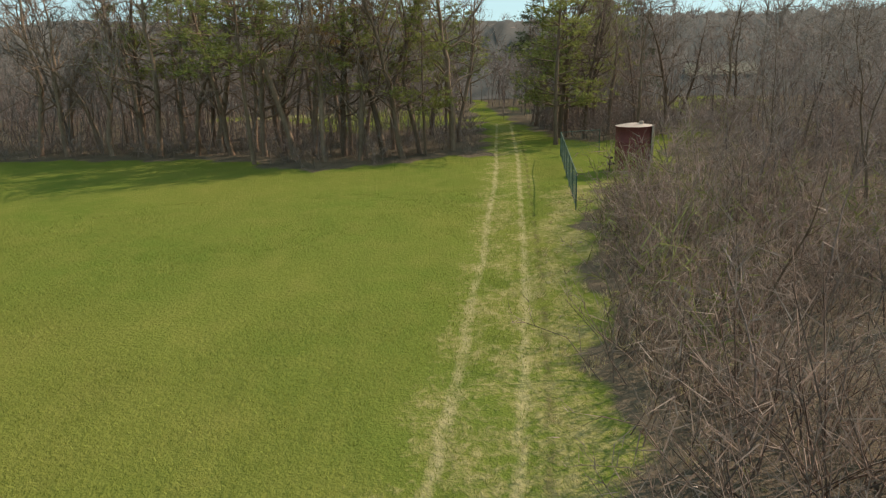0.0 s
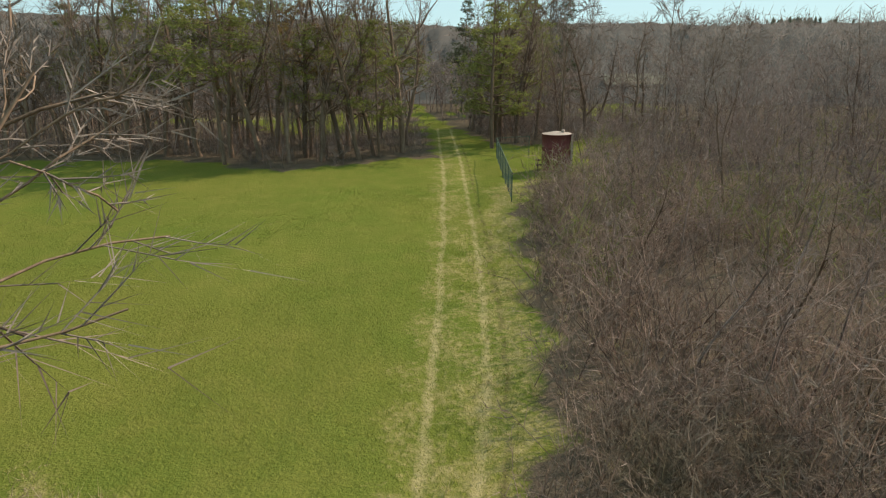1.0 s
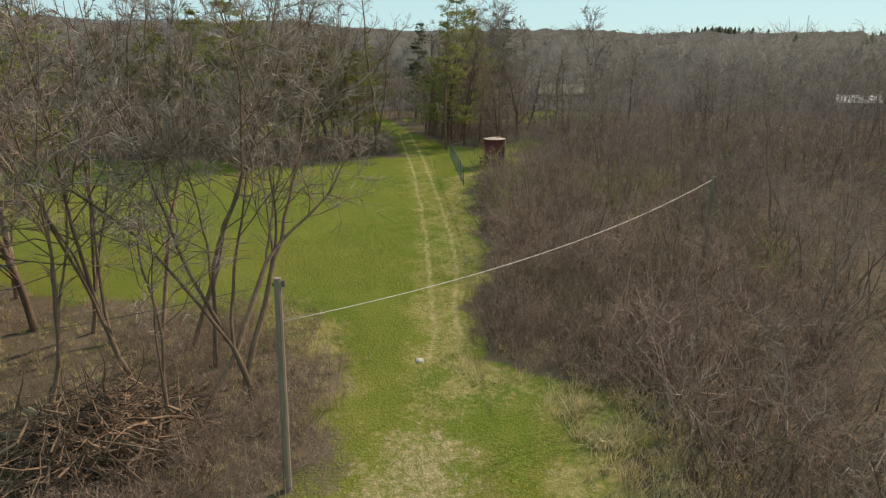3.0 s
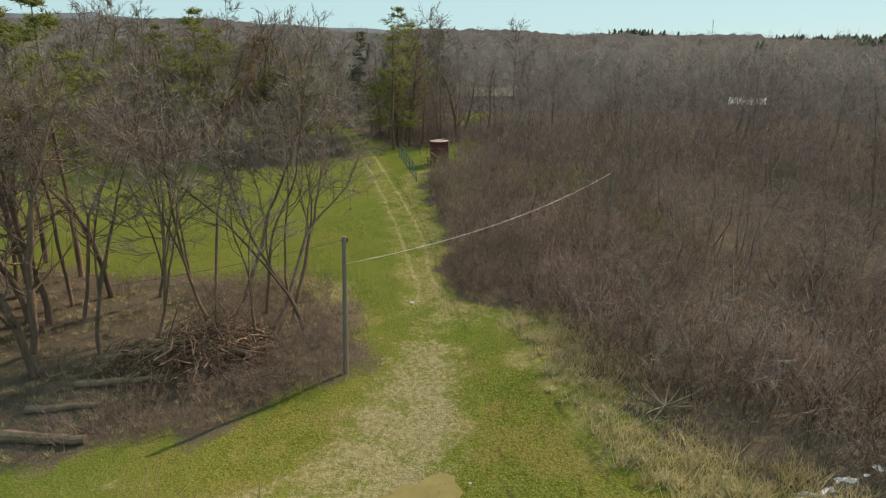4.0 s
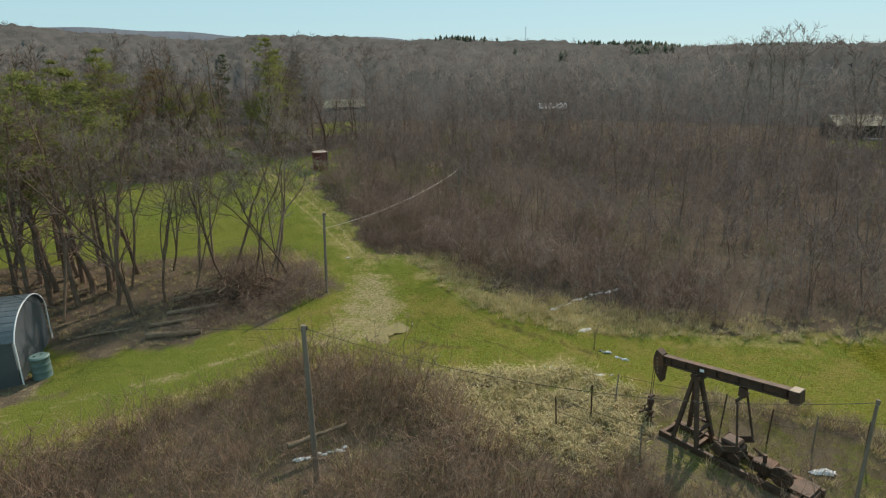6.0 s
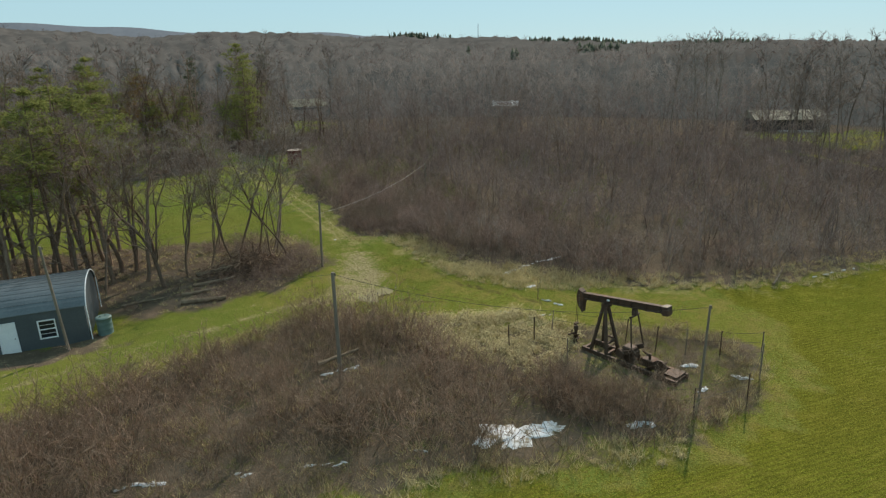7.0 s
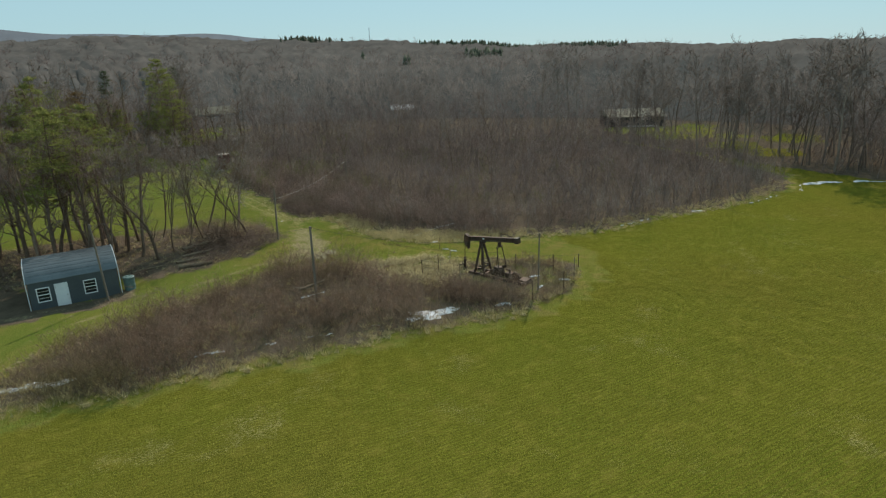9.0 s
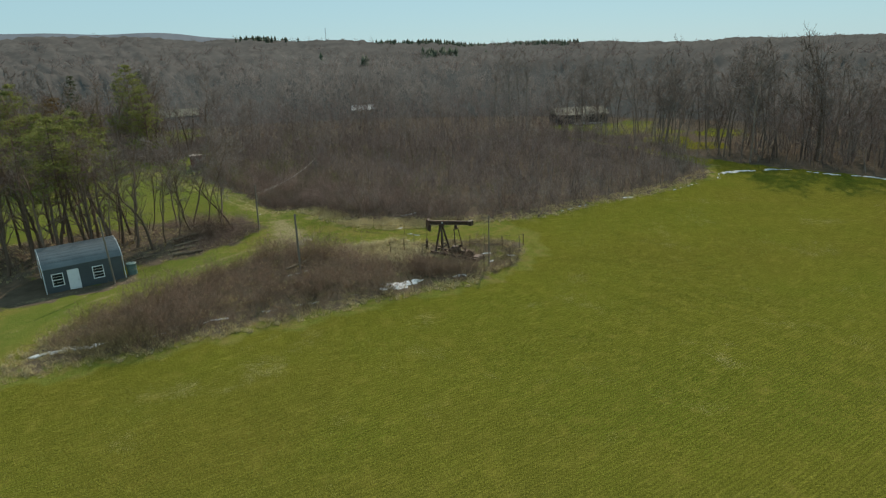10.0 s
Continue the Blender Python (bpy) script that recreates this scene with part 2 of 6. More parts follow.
    dry = mix_node(nt, n_fine, (0.17, 0.14, 0.05), (0.38, 0.32, 0.155))
    col = mix_node(nt, math_node(nt, "MULTIPLY", soft("dry", 3.6, 1.9), 0.8), col, dry)
    litter = mix_node(nt, ramp_node(nt, n_mid, [(0.3, (0, 0, 0)), (0.7, (1, 1, 1))]), (0.066, 0.05, 0.037), (0.145, 0.11, 0.078))
    litter = mix_node(nt, ramp_node(nt, n_grit, [(0.4, (0, 0, 0)), (0.7, (0.8, 0.8, 0.8))]), litter, (0.14, 0.112, 0.082))
    col = mix_node(nt, soft("litter", 3.5, 1.2), col, litter)
    dirt = mix_node(nt, ramp_node(nt, math_node(nt, "ADD", math_node(nt, "MULTIPLY", n_fine, 0.45), math_node(nt, "MULTIPLY", n_grit, 0.55)), [(0.38, (0, 0, 0)), (0.62, (1, 1, 1))]), (0.14, 0.116, 0.055), (0.38, 0.315, 0.178))
    col = mix_node(nt, math_node(nt, "MULTIPLY", soft("dirt", 3.0, 2.4), 0.9), col, dirt)
    pale = mix_node(nt, n_grit, (0.25, 0.205, 0.09), (0.43, 0.365, 0.20))
    col = mix_node(nt, math_node(nt, "MULTIPLY", soft("rut", 2.0, 1.1), 0.85), col, pale)
    col = mix_node(nt, math_node(nt, "MULTIPLY", soft("mud", 2.2, 1.1), 0.8), col, (0.06, 0.048, 0.026))
    nt.links.new(col, bs.inputs["Base Color"])
    bs.inputs["Roughness"].default_value = 0.95
    bs.inputs["Specular IOR Level"].default_value = 0.0
    bp = nt.nodes.new("ShaderNodeBump")
    bp.inputs["Strength"].default_value, bp.inputs["Distance"].default_value = 0.6, 0.1
    nt.links.new(math_node(nt, "ADD", math_node(nt, "ADD", n_fine, math_node(nt, "MULTIPLY", n_clump, 0.7)), math_node(nt, "MULTIPLY", n_grit, 0.4)), bp.inputs["Height"])
    nt.links.new(bp.outputs["Normal"], bs.inputs["Normal"])
    return m


# ---- mesh helpers ----
def mesh_np(name, verts, faces, material, smooth=False):
    """A mesh from arrays of corners and of faces that all have as many corners."""
    me = bpy.data.meshes.new(name)
    verts, faces = np.asarray(verts, np.float32), np.asarray(faces, np.int32)
    k = faces.shape[1]
    me.vertices.add(len(verts))
    me.vertices.foreach_set("co", verts.ravel())
    me.loops.add(faces.size)
    me.loops.foreach_set("vertex_index", faces.ravel())
    me.polygons.add(len(faces))
    me.polygons.foreach_set("loop_start", np.arange(0, faces.size, k, dtype=np.int32))
    me.polygons.foreach_set("loop_total", np.full(len(faces), k, np.int32))
    if smooth:
        me.polygons.foreach_set("use_smooth", np.ones(len(faces), bool))
    me.materials.append(material)
    me.update(calc_edges=True)
    return me


def tubes(p0, p1, r0, r1, sides):
    """Tapered tubes from p0 to p1, all in one pair of arrays."""
    p0, p1, r0, r1 = (np.asarray(a, float) for a in (p0, p1, r0, r1))
    d = p1 - p0
    d /= np.maximum(np.linalg.norm(d, axis=1, keepdims=True), 1e-9)
    ref = np.where(np.abs(d[:, 2:3]) > 0.9, [[1.0, 0, 0]], [[0, 0, 1.0]])
    u = np.cross(d, ref)
    u /= np.linalg.norm(u, axis=1, keepdims=True)
    v = np.cross(d, u)
    a = np.arange(sides) * 2 * np.pi / sides
    ring = u[:, None, :] * np.cos(a)[None, :, None] + v[:, None, :] * np.sin(a)[None, :, None]
    lo = p0[:, None, :] + ring * r0[:, None, None]
    hi = p1[:, None, :] + ring * r1[:, None, None]
    verts = np.concatenate([lo, hi], axis=1).reshape(-1, 3)
    i = np.arange(sides)
    quad = np.stack([i, (i + 1) % sides, (i + 1) % sides + sides, i + sides], axis=1)
    faces = (np.arange(len(p0)) * 2 * sides)[:, None, None] + quad[None]
    return verts, faces.reshape(-1, 4)


def scatter(shapes, picks, places, turns, sizes):
    """Copies of several small shapes, joined into one pair of arrays."""
    vs, fs, base = [], [], 0
    for k, (v, f) in enumerate(shapes):
        sel = np.nonzero(picks == k)[0]
        if not len(sel):
            continue
        c, s = np.cos(turns[sel])[:, None], np.sin(turns[sel])[:, None]
        sz = sizes[sel]
        sz = np.stack([sz, sz, sz], 1) if sz.ndim == 1 else sz
        x, y, z = v[None, :, 0] * sz[:, :1], v[None, :, 1] * sz[:, 1:2], v[None, :, 2] * sz[:, 2:3]
        out = np.stack([c * x - s * y + places[sel, 0:1], s * x + c * y + places[sel, 1:2], z + places[sel, 2:3]], axis=2)
        vs.append(out.reshape(-1, 3))
        fs.append((f[None] + (np.arange(len(sel)) * len(v))[:, None, None]).reshape(-1, f.shape[1]) + base)
        base += len(sel) * len(v)
    return np.concatenate(vs), np.concatenate(fs)


def part(name, bm, material, parent=None, label="", smooth=False):
    """One bmesh as one mesh object, under a thing or a part."""
    me = bpy.data.meshes.new(name)
    bm.to_mesh(me)
    bm.free()
    me.materials.append(material)
    if smooth:
        for p in me.polygons:
            p.use_smooth = True
    ob = new(name, me)
    if parent is not None:
        ob.parent = parent
    return tagged(ob, label)


def box(bm, size, m=None, bevel=0.0):
    """A box of that size about the origin of m."""
    geo = bmesh.ops.create_cube(bm, size=1.0)["verts"]
    bmesh.ops.scale(bm, vec=size, verts=geo)
    if bevel:
        edges = list({e for v in geo for e in v.link_edges})
        geo = bmesh.ops.bevel(bm, geom=edges, offset=bevel, segments=1, affect="EDGES")["verts"]
        geo = list({v for v in geo})
        done = set(geo)
        stack = list(geo)
        while stack:
            v = stack.pop()
            for e in v.link_edges:
                o = e.other_vert(v)
                if o not in done:
                    done.add(o)
                    stack.append(o)
        geo = list(done)
    if m is not None:
        bmesh.ops.transform(bm, matrix=m, verts=geo)
    return geo


def beam(bm, a, b, width, height, bevel=0.0):
    """A squared bar from a to b; its height is measured upwards where it lies flat."""
    a, b = Vector(a), Vector(b)
    d = b - a
    up = Vector((0, 0, 1)) if abs(d.normalized().z) < 0.95 else Vector((1, 0, 0))
    side = d.cross(up).normalized()
    top = side.cross(d).normalized()
    m = Matrix((side, d.normalized(), top)).transposed().to_4x4()
    m.translation = (a + b) / 2
    return box(bm, (width, d.length, height), m, bevel)


def rod(bm, a, b, r0, r1=None, sides=8):
    """A round bar from a to b with closed ends."""
    a, b = Vector(a), Vector(b)
    d = b - a
    m = Matrix.Translation((a + b) / 2) @ d.to_track_quat("Z", "Y").to_matrix().to_4x4()
    return bmesh.ops.create_cone(bm, cap_ends=True, segments=sides, radius1=r0, radius2=r0 if r1 is None else r1, depth=d.length, matrix=m)["verts"]


def holder(name, m, label, category, group="", kind=""):
    ob = new(name)
    ob.empty_display_size = 0.3
    ob.matrix_world = m
    return tagged(ob, label, category, group, kind)


# ---- plan ----
def height_at(x, y):
    """The lie of the land: flat, with hollows at the shed and the puddle."""
    def bowl(cx, cy, r, h):
        return h * np.exp(-((x - cx) ** 2 + (y - cy) ** 2) / (r * r))
    return bowl(-28, -13.5, 9, -0.4) + bowl(-8, -20, 5, -0.5)


def edge_distance(poly, x, y):
    """How far points lie inside (plus) or outside (minus) a closed outline."""
    inside = np.zeros(x.shape, bool)
    near = np.full(x.shape, 1e9)
    for (ax, ay), (bx, by) in zip(poly, poly[1:] + poly[:1]):
        cut = (ay > y) != (by > y)
        with np.errstate(divide="ignore", invalid="ignore"):
            at = (bx - ax) * (y - ay) / (by - ay if by != ay else 1e-9) + ax
        inside ^= cut & (x < at)
        near = np.minimum(near, line_distance([(ax, ay), (bx, by)], x, y))
    return np.where(inside, near, -near)


def line_distance(line, x, y):
    near = np.full(np.shape(x), 1e9)
    for (ax, ay), (bx, by) in zip(line, line[1:]):
        dx, dy = bx - ax, by - ay
        t = np.clip(((x - ax) * dx + (y - ay) * dy) / (dx * dx + dy * dy), 0, 1)
        near = np.minimum(near, np.hypot(x - ax - t * dx, y - ay - t * dy))
    return near


THICKET = [(6.5, 25), (4.0, 17.5), (2.9, 12.5), (1.8, 8), (1.0, 3.5), (0.0, -0.5), (-1.8, -4.2), (-2.7, -7.2), (-2.1, -9.2), (-0.6, -10.8), (0.5, -12.6), (-0.2, -15), (-0.7, -19),
           (0, -22.5), (1.6, -26), (3.0, -29), (6, -32), (9, -35), (13, -38), (20, -40.2), (28, -43.6), (36, -46.2), (46, -48.6), (54, -46),
           (66, -28), (76, -4), (66, 6), (55, 22), (41, 40), (27, 50), (15, 40), (12.5, 31), (11.5, 26)]
GROVE = [(-60, 2), (-46, -4), (-36, -9), (-31.5, -8.5), (-24.2, -11), (-23.7, -14), (-19.4, -16), (-13.5, -16.3), (-9.6, -14.6), (-7.6, -12.6),
         (-7.2, -8), (-8.4, -5), (-11, -1.8), (-18, 1.5), (-27, 5), (-40, 9), (-60, 16)]
STRIP = [(-41, -29), (-36, -25.5), (-32, -23.2), (-27, -24), (-23.2, -22.8), (-19.5, -22.4), (-15, -21.8), (-12.6, -22.2), (-10.6, -25.2),
         (-9.45, -30.03), (-5.9, -32.18), (-3.04, -34), (0.8, -37.6), (2.5, -40.8), (0.5, -43.3), (-2.3, -44.2), (-5.5, -44.5), (-8.6, -44.3), (-11.5, -43.1),
         (-14.3, -41.5), (-17.7, -39.7), (-21.2, -38.5), (-24.1, -36.9), (-28.3, -35.0), (-33, -32.7), (-38, -30.2)]
PUMP_YARD = [(-7.04, -36.8), (-5.1, -33.51), (-1.2, -36.2), (1.4, -40.6), (-1.2, -43.6), (-6.88, -43.9)]
WOOD_WEST = [(-160, 47), (-33, 45), (-19, 42.5), (-14, 39), (-9.8, 35), (-5.8, 36), (-1.6, 39), (0.8, 39), (1.2, 46), (2.2, 60), (3.2, 80), (4.5, 300), (-160, 300)]
WOOD_EAST = [(8.8, 45), (11, 43), (27, 50), (41, 40), (55, 22), (68, 6), (77, -4), (68, -28), (61.5, -42), (58.5, -52), (57.5, -60), (56, -71), (54, -95),
             (70, -170), (320, -170), (320, 300), (7.5, 300), (6.6, 80), (6.8, 60)]
DIRT = [(-5.9, -11.5), (-3.8, -12.6), (-5, -17), (-6.6, -20.3), (-9.7, -21.4), (-13.6, -20.4), (-10, -17.4)]
CORNER = [(-12, -13.6), (-9.4, -14.2), (-7.0, -12), (-6.2, -8), (-6.6, -4.8), (-8.4, -1.4), (-11, 0.2), (-11.5, -4), (-10.8, -10.5)]
LANE = [(-45, -24), (-37, -21.0), (-30, -18.8), (-24.6, -18.2), (-19, -18.8), (-13, -18.6), (-9, -17)]
RUT_W = [(5.0, 60), (3.0, 42), (2.1, 33.2), (1.2, 25.7), (0.3, 19.8), (-0.4, 13.8), (-1.0, 10.6), (-1.5, 6.5), (-2.2, 2.6), (-3.0, -2.3), (-3.6, -5.8), (-4.5, -9), (-5.2, -12)]
RUT_E = [(6.4, 60), (4.5, 42), (3.5, 33.1), (2.3, 24.1), (1.5, 17.8), (0.7, 11.7), (0.05, 7.5), (-0.5, 4.2), (-1.1, 0.9), (-2.4, -4), (-3.3, -9), (-3.9, -13)]
LAWNS = [(93, -6, 8), (100, -14, 7), (80, -31, 5), (75, -39, 5), (92, -24, 6), (94, -37, 6), (86, -17, 5), (89, 60, 3), (-7, 66, 9), (-11, 78, 10), (3, 58, 2), (3.6, 66, 2.4), (34, 77, 5), (30, 71, 4), (40, 88, 4.6), (44, 95, 4.4)]
ROAD = [(-30, 82), (0.9, 77.6), (6.2, 78), (20, 77.5), (33.6, 77), (46, 78.5)]


def in_lawn(x, y, slack=0.0):
    hit = np.zeros(np.shape(x), bool)
    for cx, cy, r in LAWNS:
        hit |= np.hypot(x - cx, y - cy) < r + slack
    return hit | (line_distance(ROAD, x, y) < 2.2)


# ---- ground ----
def spaced(lo, hi, step, fine=None):
    """Grid lines: close together inside, ever wider apart out to the horizon."""
    mid = []
    at = lo
    while at < hi:
        mid.append(at)
        at += fine[2] if fine and fine[0] <= at < fine[1] else step
    out = []
    at, gap = hi, step
    while at < 4200:
        out.append(at)
        gap *= 1.32
        at += gap
    below, at, gap = [], lo, step
    while at > -4200:
        gap *= 1.32
        at -= gap
        below.append(at)
    return np.array(below[::-1] + mid + out)


def build_ground():
    gx = spaced(-62, 80, 0.75, (-9, 6, 0.24))
    gy = spaced(-80, 62, 0.75, (-32, -17, 0.26))
    x, y = np.meshgrid(gx, gy)
    gx_, gy_ = x, y
    near = (np.abs(x) < 90) & (np.abs(y) < 90)
    bumps = np.zeros_like(x)
    for k, (f, a) in enumerate(((0.35, 0.05), (0.9, 0.03), (2.3, 0.02))):
        bumps += a * np.sin(f * x + 1.7 * k + 1.3 * np.sin(0.6 * f * y)) * np.cos(0.83 * f * y + 2.1 * k + np.sin(0.7 * f * x))
    bumps *= 1 - np.exp(-((x + 8.2) ** 2 + (y + 20.6) ** 2) / 8)
    z = height_at(x, y) + np.where(near, bumps, 0) + np.where(near, rng.normal(0, 0.012, x.shape), 0)
    ruts = np.minimum(line_distance(RUT_W, x, y), line_distance(RUT_E, x, y))
    z -= 0.025 * np.exp(-(ruts / 0.22) ** 2)
    for px, py, r in ((-8.4, -20.8, 1.9), (-12.6, -22.6, 1.2)):
        z -= 0.18 * np.exp(-((x - px) ** 2 + (1.15 * (y - py)) ** 2) / (r * r))
    z -= np.where(near, 0.0, 0.25 * np.clip(np.hypot(x, y) / 300, 0, 1))
    n = len(gx)
    i = (np.arange(len(gy) - 1)[:, None] * n + np.arange(n - 1)[None]).ravel()
    me = mesh_np("ground", np.stack([x, y, z], 2).reshape(-1, 3), np.stack([i, i + 1, i + n + 1, i + n], 1), ground_material(), True)

    def ease(d, w):
        return np.clip(d / (2 * w) + 0.5, 0, 1)

    # the zones' outlines wander
    x, y = x + 0.5 * np.sin(1.1 * y + 0.8 * np.sin(0.7 * x)) + 0.3 * np.sin(2.9 * y + 1), y + 0.5 * np.sin(1.3 * x + np.sin(0.6 * y)) + 0.3 * np.sin(3.1 * x)
    forest = np.maximum(ease(edge_distance(WOOD_WEST, x, y) + 1.4, 1.0), ease(edge_distance(WOOD_EAST, x, y), 1.0))
    far = (np.abs(x) > 150) | (y > 150) | (y < -160)
    litter = np.maximum.reduce([ease(edge_distance(THICKET, x, y), 0.7), np.where((y < -7.5) | (x < -19), 0.9, 0.66) * ease(edge_distance(GROVE, x, y), 1.3), 0.66 * ease(edge_distance(STRIP, x, y) + np.where(x > -6, 0.7, 0), 0.9), forest])
    litter = np.where(in_lawn(x, y), 0, litter)
    litter = np.where(edge_distance(PUMP_YARD, x, y) > 0, 0.56, litter)
    # the same brown tone along the shed's front and over the ground west
    litter = np.maximum(litter, 0.9 * ease(1.5 - line_distance([(-38, -11.5), (-34, -14), (-31.6, -15.1), (-25.6, -16.7)], x, y), 0.5))
    litter = np.maximum(litter, 0.85 * ease(4.5 - line_distance([(-48, -14), (-40, -11.5), (-33.5, -11.5)], x, y), 1.2))
    litter = np.where(far & (x > -60), 1.0, litter)
    beside = [(-9, -46.2), (-4, -46.3), (0.5, -46.0), (3.6, -44.6), (5.6, -42.6), (8.2, -39.4), (9, -36), (9, -30), (400, -30), (400, -400), (-9, -400)]
    crop = np.maximum(np.where((y < -31) & (x < -8), ease(-1.3 - edge_distance(STRIP, x, y), 0.7), 0.0),
                      np.minimum(ease(edge_distance(beside, x, y), 0.7), ease(-0.8 - edge_distance(THICKET, x, y), 0.6)))
    verge = -np.abs(edge_distance(STRIP, x, y) + 0.5) + 1.3
    shoulder = -np.abs(edge_distance(THICKET, x, y) + 0.9) + 1.3
    x, y = gx_, gy_
    between = ease(1.9 - line_distance([((a[0] + b[0]) / 2, (a[1] + b[1]) / 2) for a, b in zip(RUT_W, RUT_E)], x, y), 0.9)
    dry = np.maximum.reduce([np.where(gx_ > 8, 0.36, 0.52) * ease(shoulder, 0.6), 0.26 * np.where(x > -8, 0.6, 1.0) * ease(verge, 1.4), 0.42 * between, 0.6 * ease(edge_distance(CORNER, x, y) - 0.1, 1.3), 0.08 * ease(1.6 - line_distance(LANE, x, y), 0.8),
                             0.36 * ease(edge_distance(PUMP_YARD, x, y), 1.0), 0.42 * ease(edge_distance(STRIP, x, y), 0.7),
                             0.5 * ease(2.6 - np.hypot((x + 6.0) / 1.7, y + 30.5), 1.4)])
    dirt = np.maximum.reduce([0.66 * ease(edge_distance(DIRT, x, y), 1.2), np.clip((x + 45) / 16, 0.3, 1) * 0.26 * ease(0.4 - line_distance([(a, b + 0.9) for a, b in LANE], x, y), 0.3),
                              np.clip((x + 45) / 16, 0.3, 1) * 0.44 * ease(0.42 - line_distance([(a, b - 1.0) for a, b in LANE], x, y), 0.3),
                              0.3 * ease(1.1 - line_distance([(-34, -15.2), (-31, -15.4), (-25.5, -16.9)], x, y), 0.5), 0.75 * ease(1.3 - line_distance(ROAD, x, y), 0.5)])
    rut = 0.74 * np.exp(-(ruts / 0.15) ** 2) * np.clip((y + 14) / 8, 0.35, 1)
    lines = [[(a + 0.5, b) for a, b in RUT_E], [(a + 0.28, b) for a, b in RUT_W], [(-7.6, -22.3), (-7.1, -23.9), (-6.1, -25.5)], [(-3.7, -22.3), (-3.0, -24.7), (-2.2, -27.5), (-1.6, -30.3)], [(-2.8, -26.4), (-1.9, -29), (-0.9, -30.5)], [(-6.6, -22.6), (-5.4, -24.4)],
             [(-2.4, -18.2), (-2.8, -20.7), (-3.05, -23.5), (-2.55, -25.0), (-2.2, -27.3), (-1.2, -29.0), (-0.6, -31)], [(-5.7, -20.9), (-5.6, -23.8), (-4.65, -26.3), (-4.3, -29.2)], [(-4.9, -16), (-4.3, -17.4), (-4.2, -18.2)], [(-5.2, -19.5), (-4.8, -21.2)], [(-7.6, -22.6), (-7.35, -24.0), (-6.6, -25.2), (-5.85, -25.7)], [(5.8, -43.4), (7.2, -46.5), (9.2, -50.2), (11.2, -56), (14.2, -64.7), (17, -74)]]
    mud = np.zeros_like(x)
    for k, w in enumerate(lines):
        mud = np.maximum(mud, ((0.62, 0.3)[k] if k < 2 else 0.4 if w[0][0] > 5 else 0.58 + 0.14 * np.sin(2.1 * x + 1.7 * y)) * np.exp(-(line_distance(w, x, y) / (0.12 if k < 2 else 0.16 if w[0][0] < 5 else 0.4)) ** 2))
    mown = np.maximum(ease(y + 13.5 + 0.0 * x, 3.0), 0.85 * ease(3.2 - line_distance(LANE, x, y), 1.0) * np.clip((-12 - x) / 5, 0, 1))
    for key, value in (("mown", mown), ("litter", litter), ("crop", crop), ("dry", dry), ("dirt", dirt), ("rut", rut), ("mud", mud)):
        at = me.attributes.new(key, "FLOAT", "POINT")
        at.data.foreach_set("value", np.asarray(value, np.float32).ravel())
    return tagged(new("ground", me), "green spring turf with worn wheel tracks and brown leaf litter", "ground", kind="structure")


build_ground()


# ---- plants ----
def grow(r, start, way, length, r0, r1, steps, wander, lift=0.0):
    """A bent stem: a list of (start, end, radius, radius)."""
    out, p, d = [], np.array(start, float), np.array(way, float)
    girths = r0 + (r1 - r0) * np.linspace(0, 1, steps + 1)
    if r0 > 0.05:
        girths[1:-1] *= r.uniform(0.88, 1.14, steps - 1)
    for k in range(steps):
        d = d + r.normal(0, wander, 3) + np.array([0, 0, lift])
        d /= np.linalg.norm(d)
        q = p + d * length / steps
        out.append((p, q, girths[k], girths[k + 1]))
        p = q
    return out


def on_stem(stem, f):
    """The place, the way and the radius at a fraction of a stem."""
    at = min(f, 0.999) * len(stem)
    p, q, a, b = stem[int(at)]
    w = at - int(at)
    return p + (q - p) * w, (q - p) / np.linalg.norm(q - p), a + (b - a) * w


def aside(r, way, spread):
    """A way that leaves another at about that many degrees."""
    o = np.cross(way, r.normal(0, 1, 3))
    o /= np.linalg.norm(o)
    a = radians(spread + r.normal(0, 10))
    return way * math.cos(a) + o * math.sin(a)


def to_tubes(stems, sides):
    segs = [s for stem in stems for s in stem]
    return tubes([s[0] for s in segs], [s[1] for s in segs], [s[2] for s in segs], [s[3] for s in segs], sides)


def slivers(stems, r, width):
    """Fine twigs: narrow tapering blades of three corners, one along each straight length."""
    segs = [s for stem in stems for s in stem]
    p, q = np.array([s[0] for s in segs]), np.array([s[1] for s in segs])
    e = np.cross(q - p, r.normal(0, 1, p.shape))
    e /= np.maximum(np.linalg.norm(e, axis=1, keepdims=True), 1e-9)
    v = np.stack([p - e * width, p + e * width, q], 1).reshape(-1, 3)
    return v, np.arange(len(v)).reshape(-1, 3)


def as_triangles(shape):
    v, f = shape
    return v, np.concatenate([f[:, [0, 1, 2]], f[:, [0, 2, 3]]]) if f.shape[1] == 4 else f


def join_arrays(shapes):
    vs, fs, base = [], [], 0
    for v, f in shapes:
        vs.append(v)
        fs.append(f + base)
        base += len(v)
    return np.concatenate(vs), np.concatenate(fs)


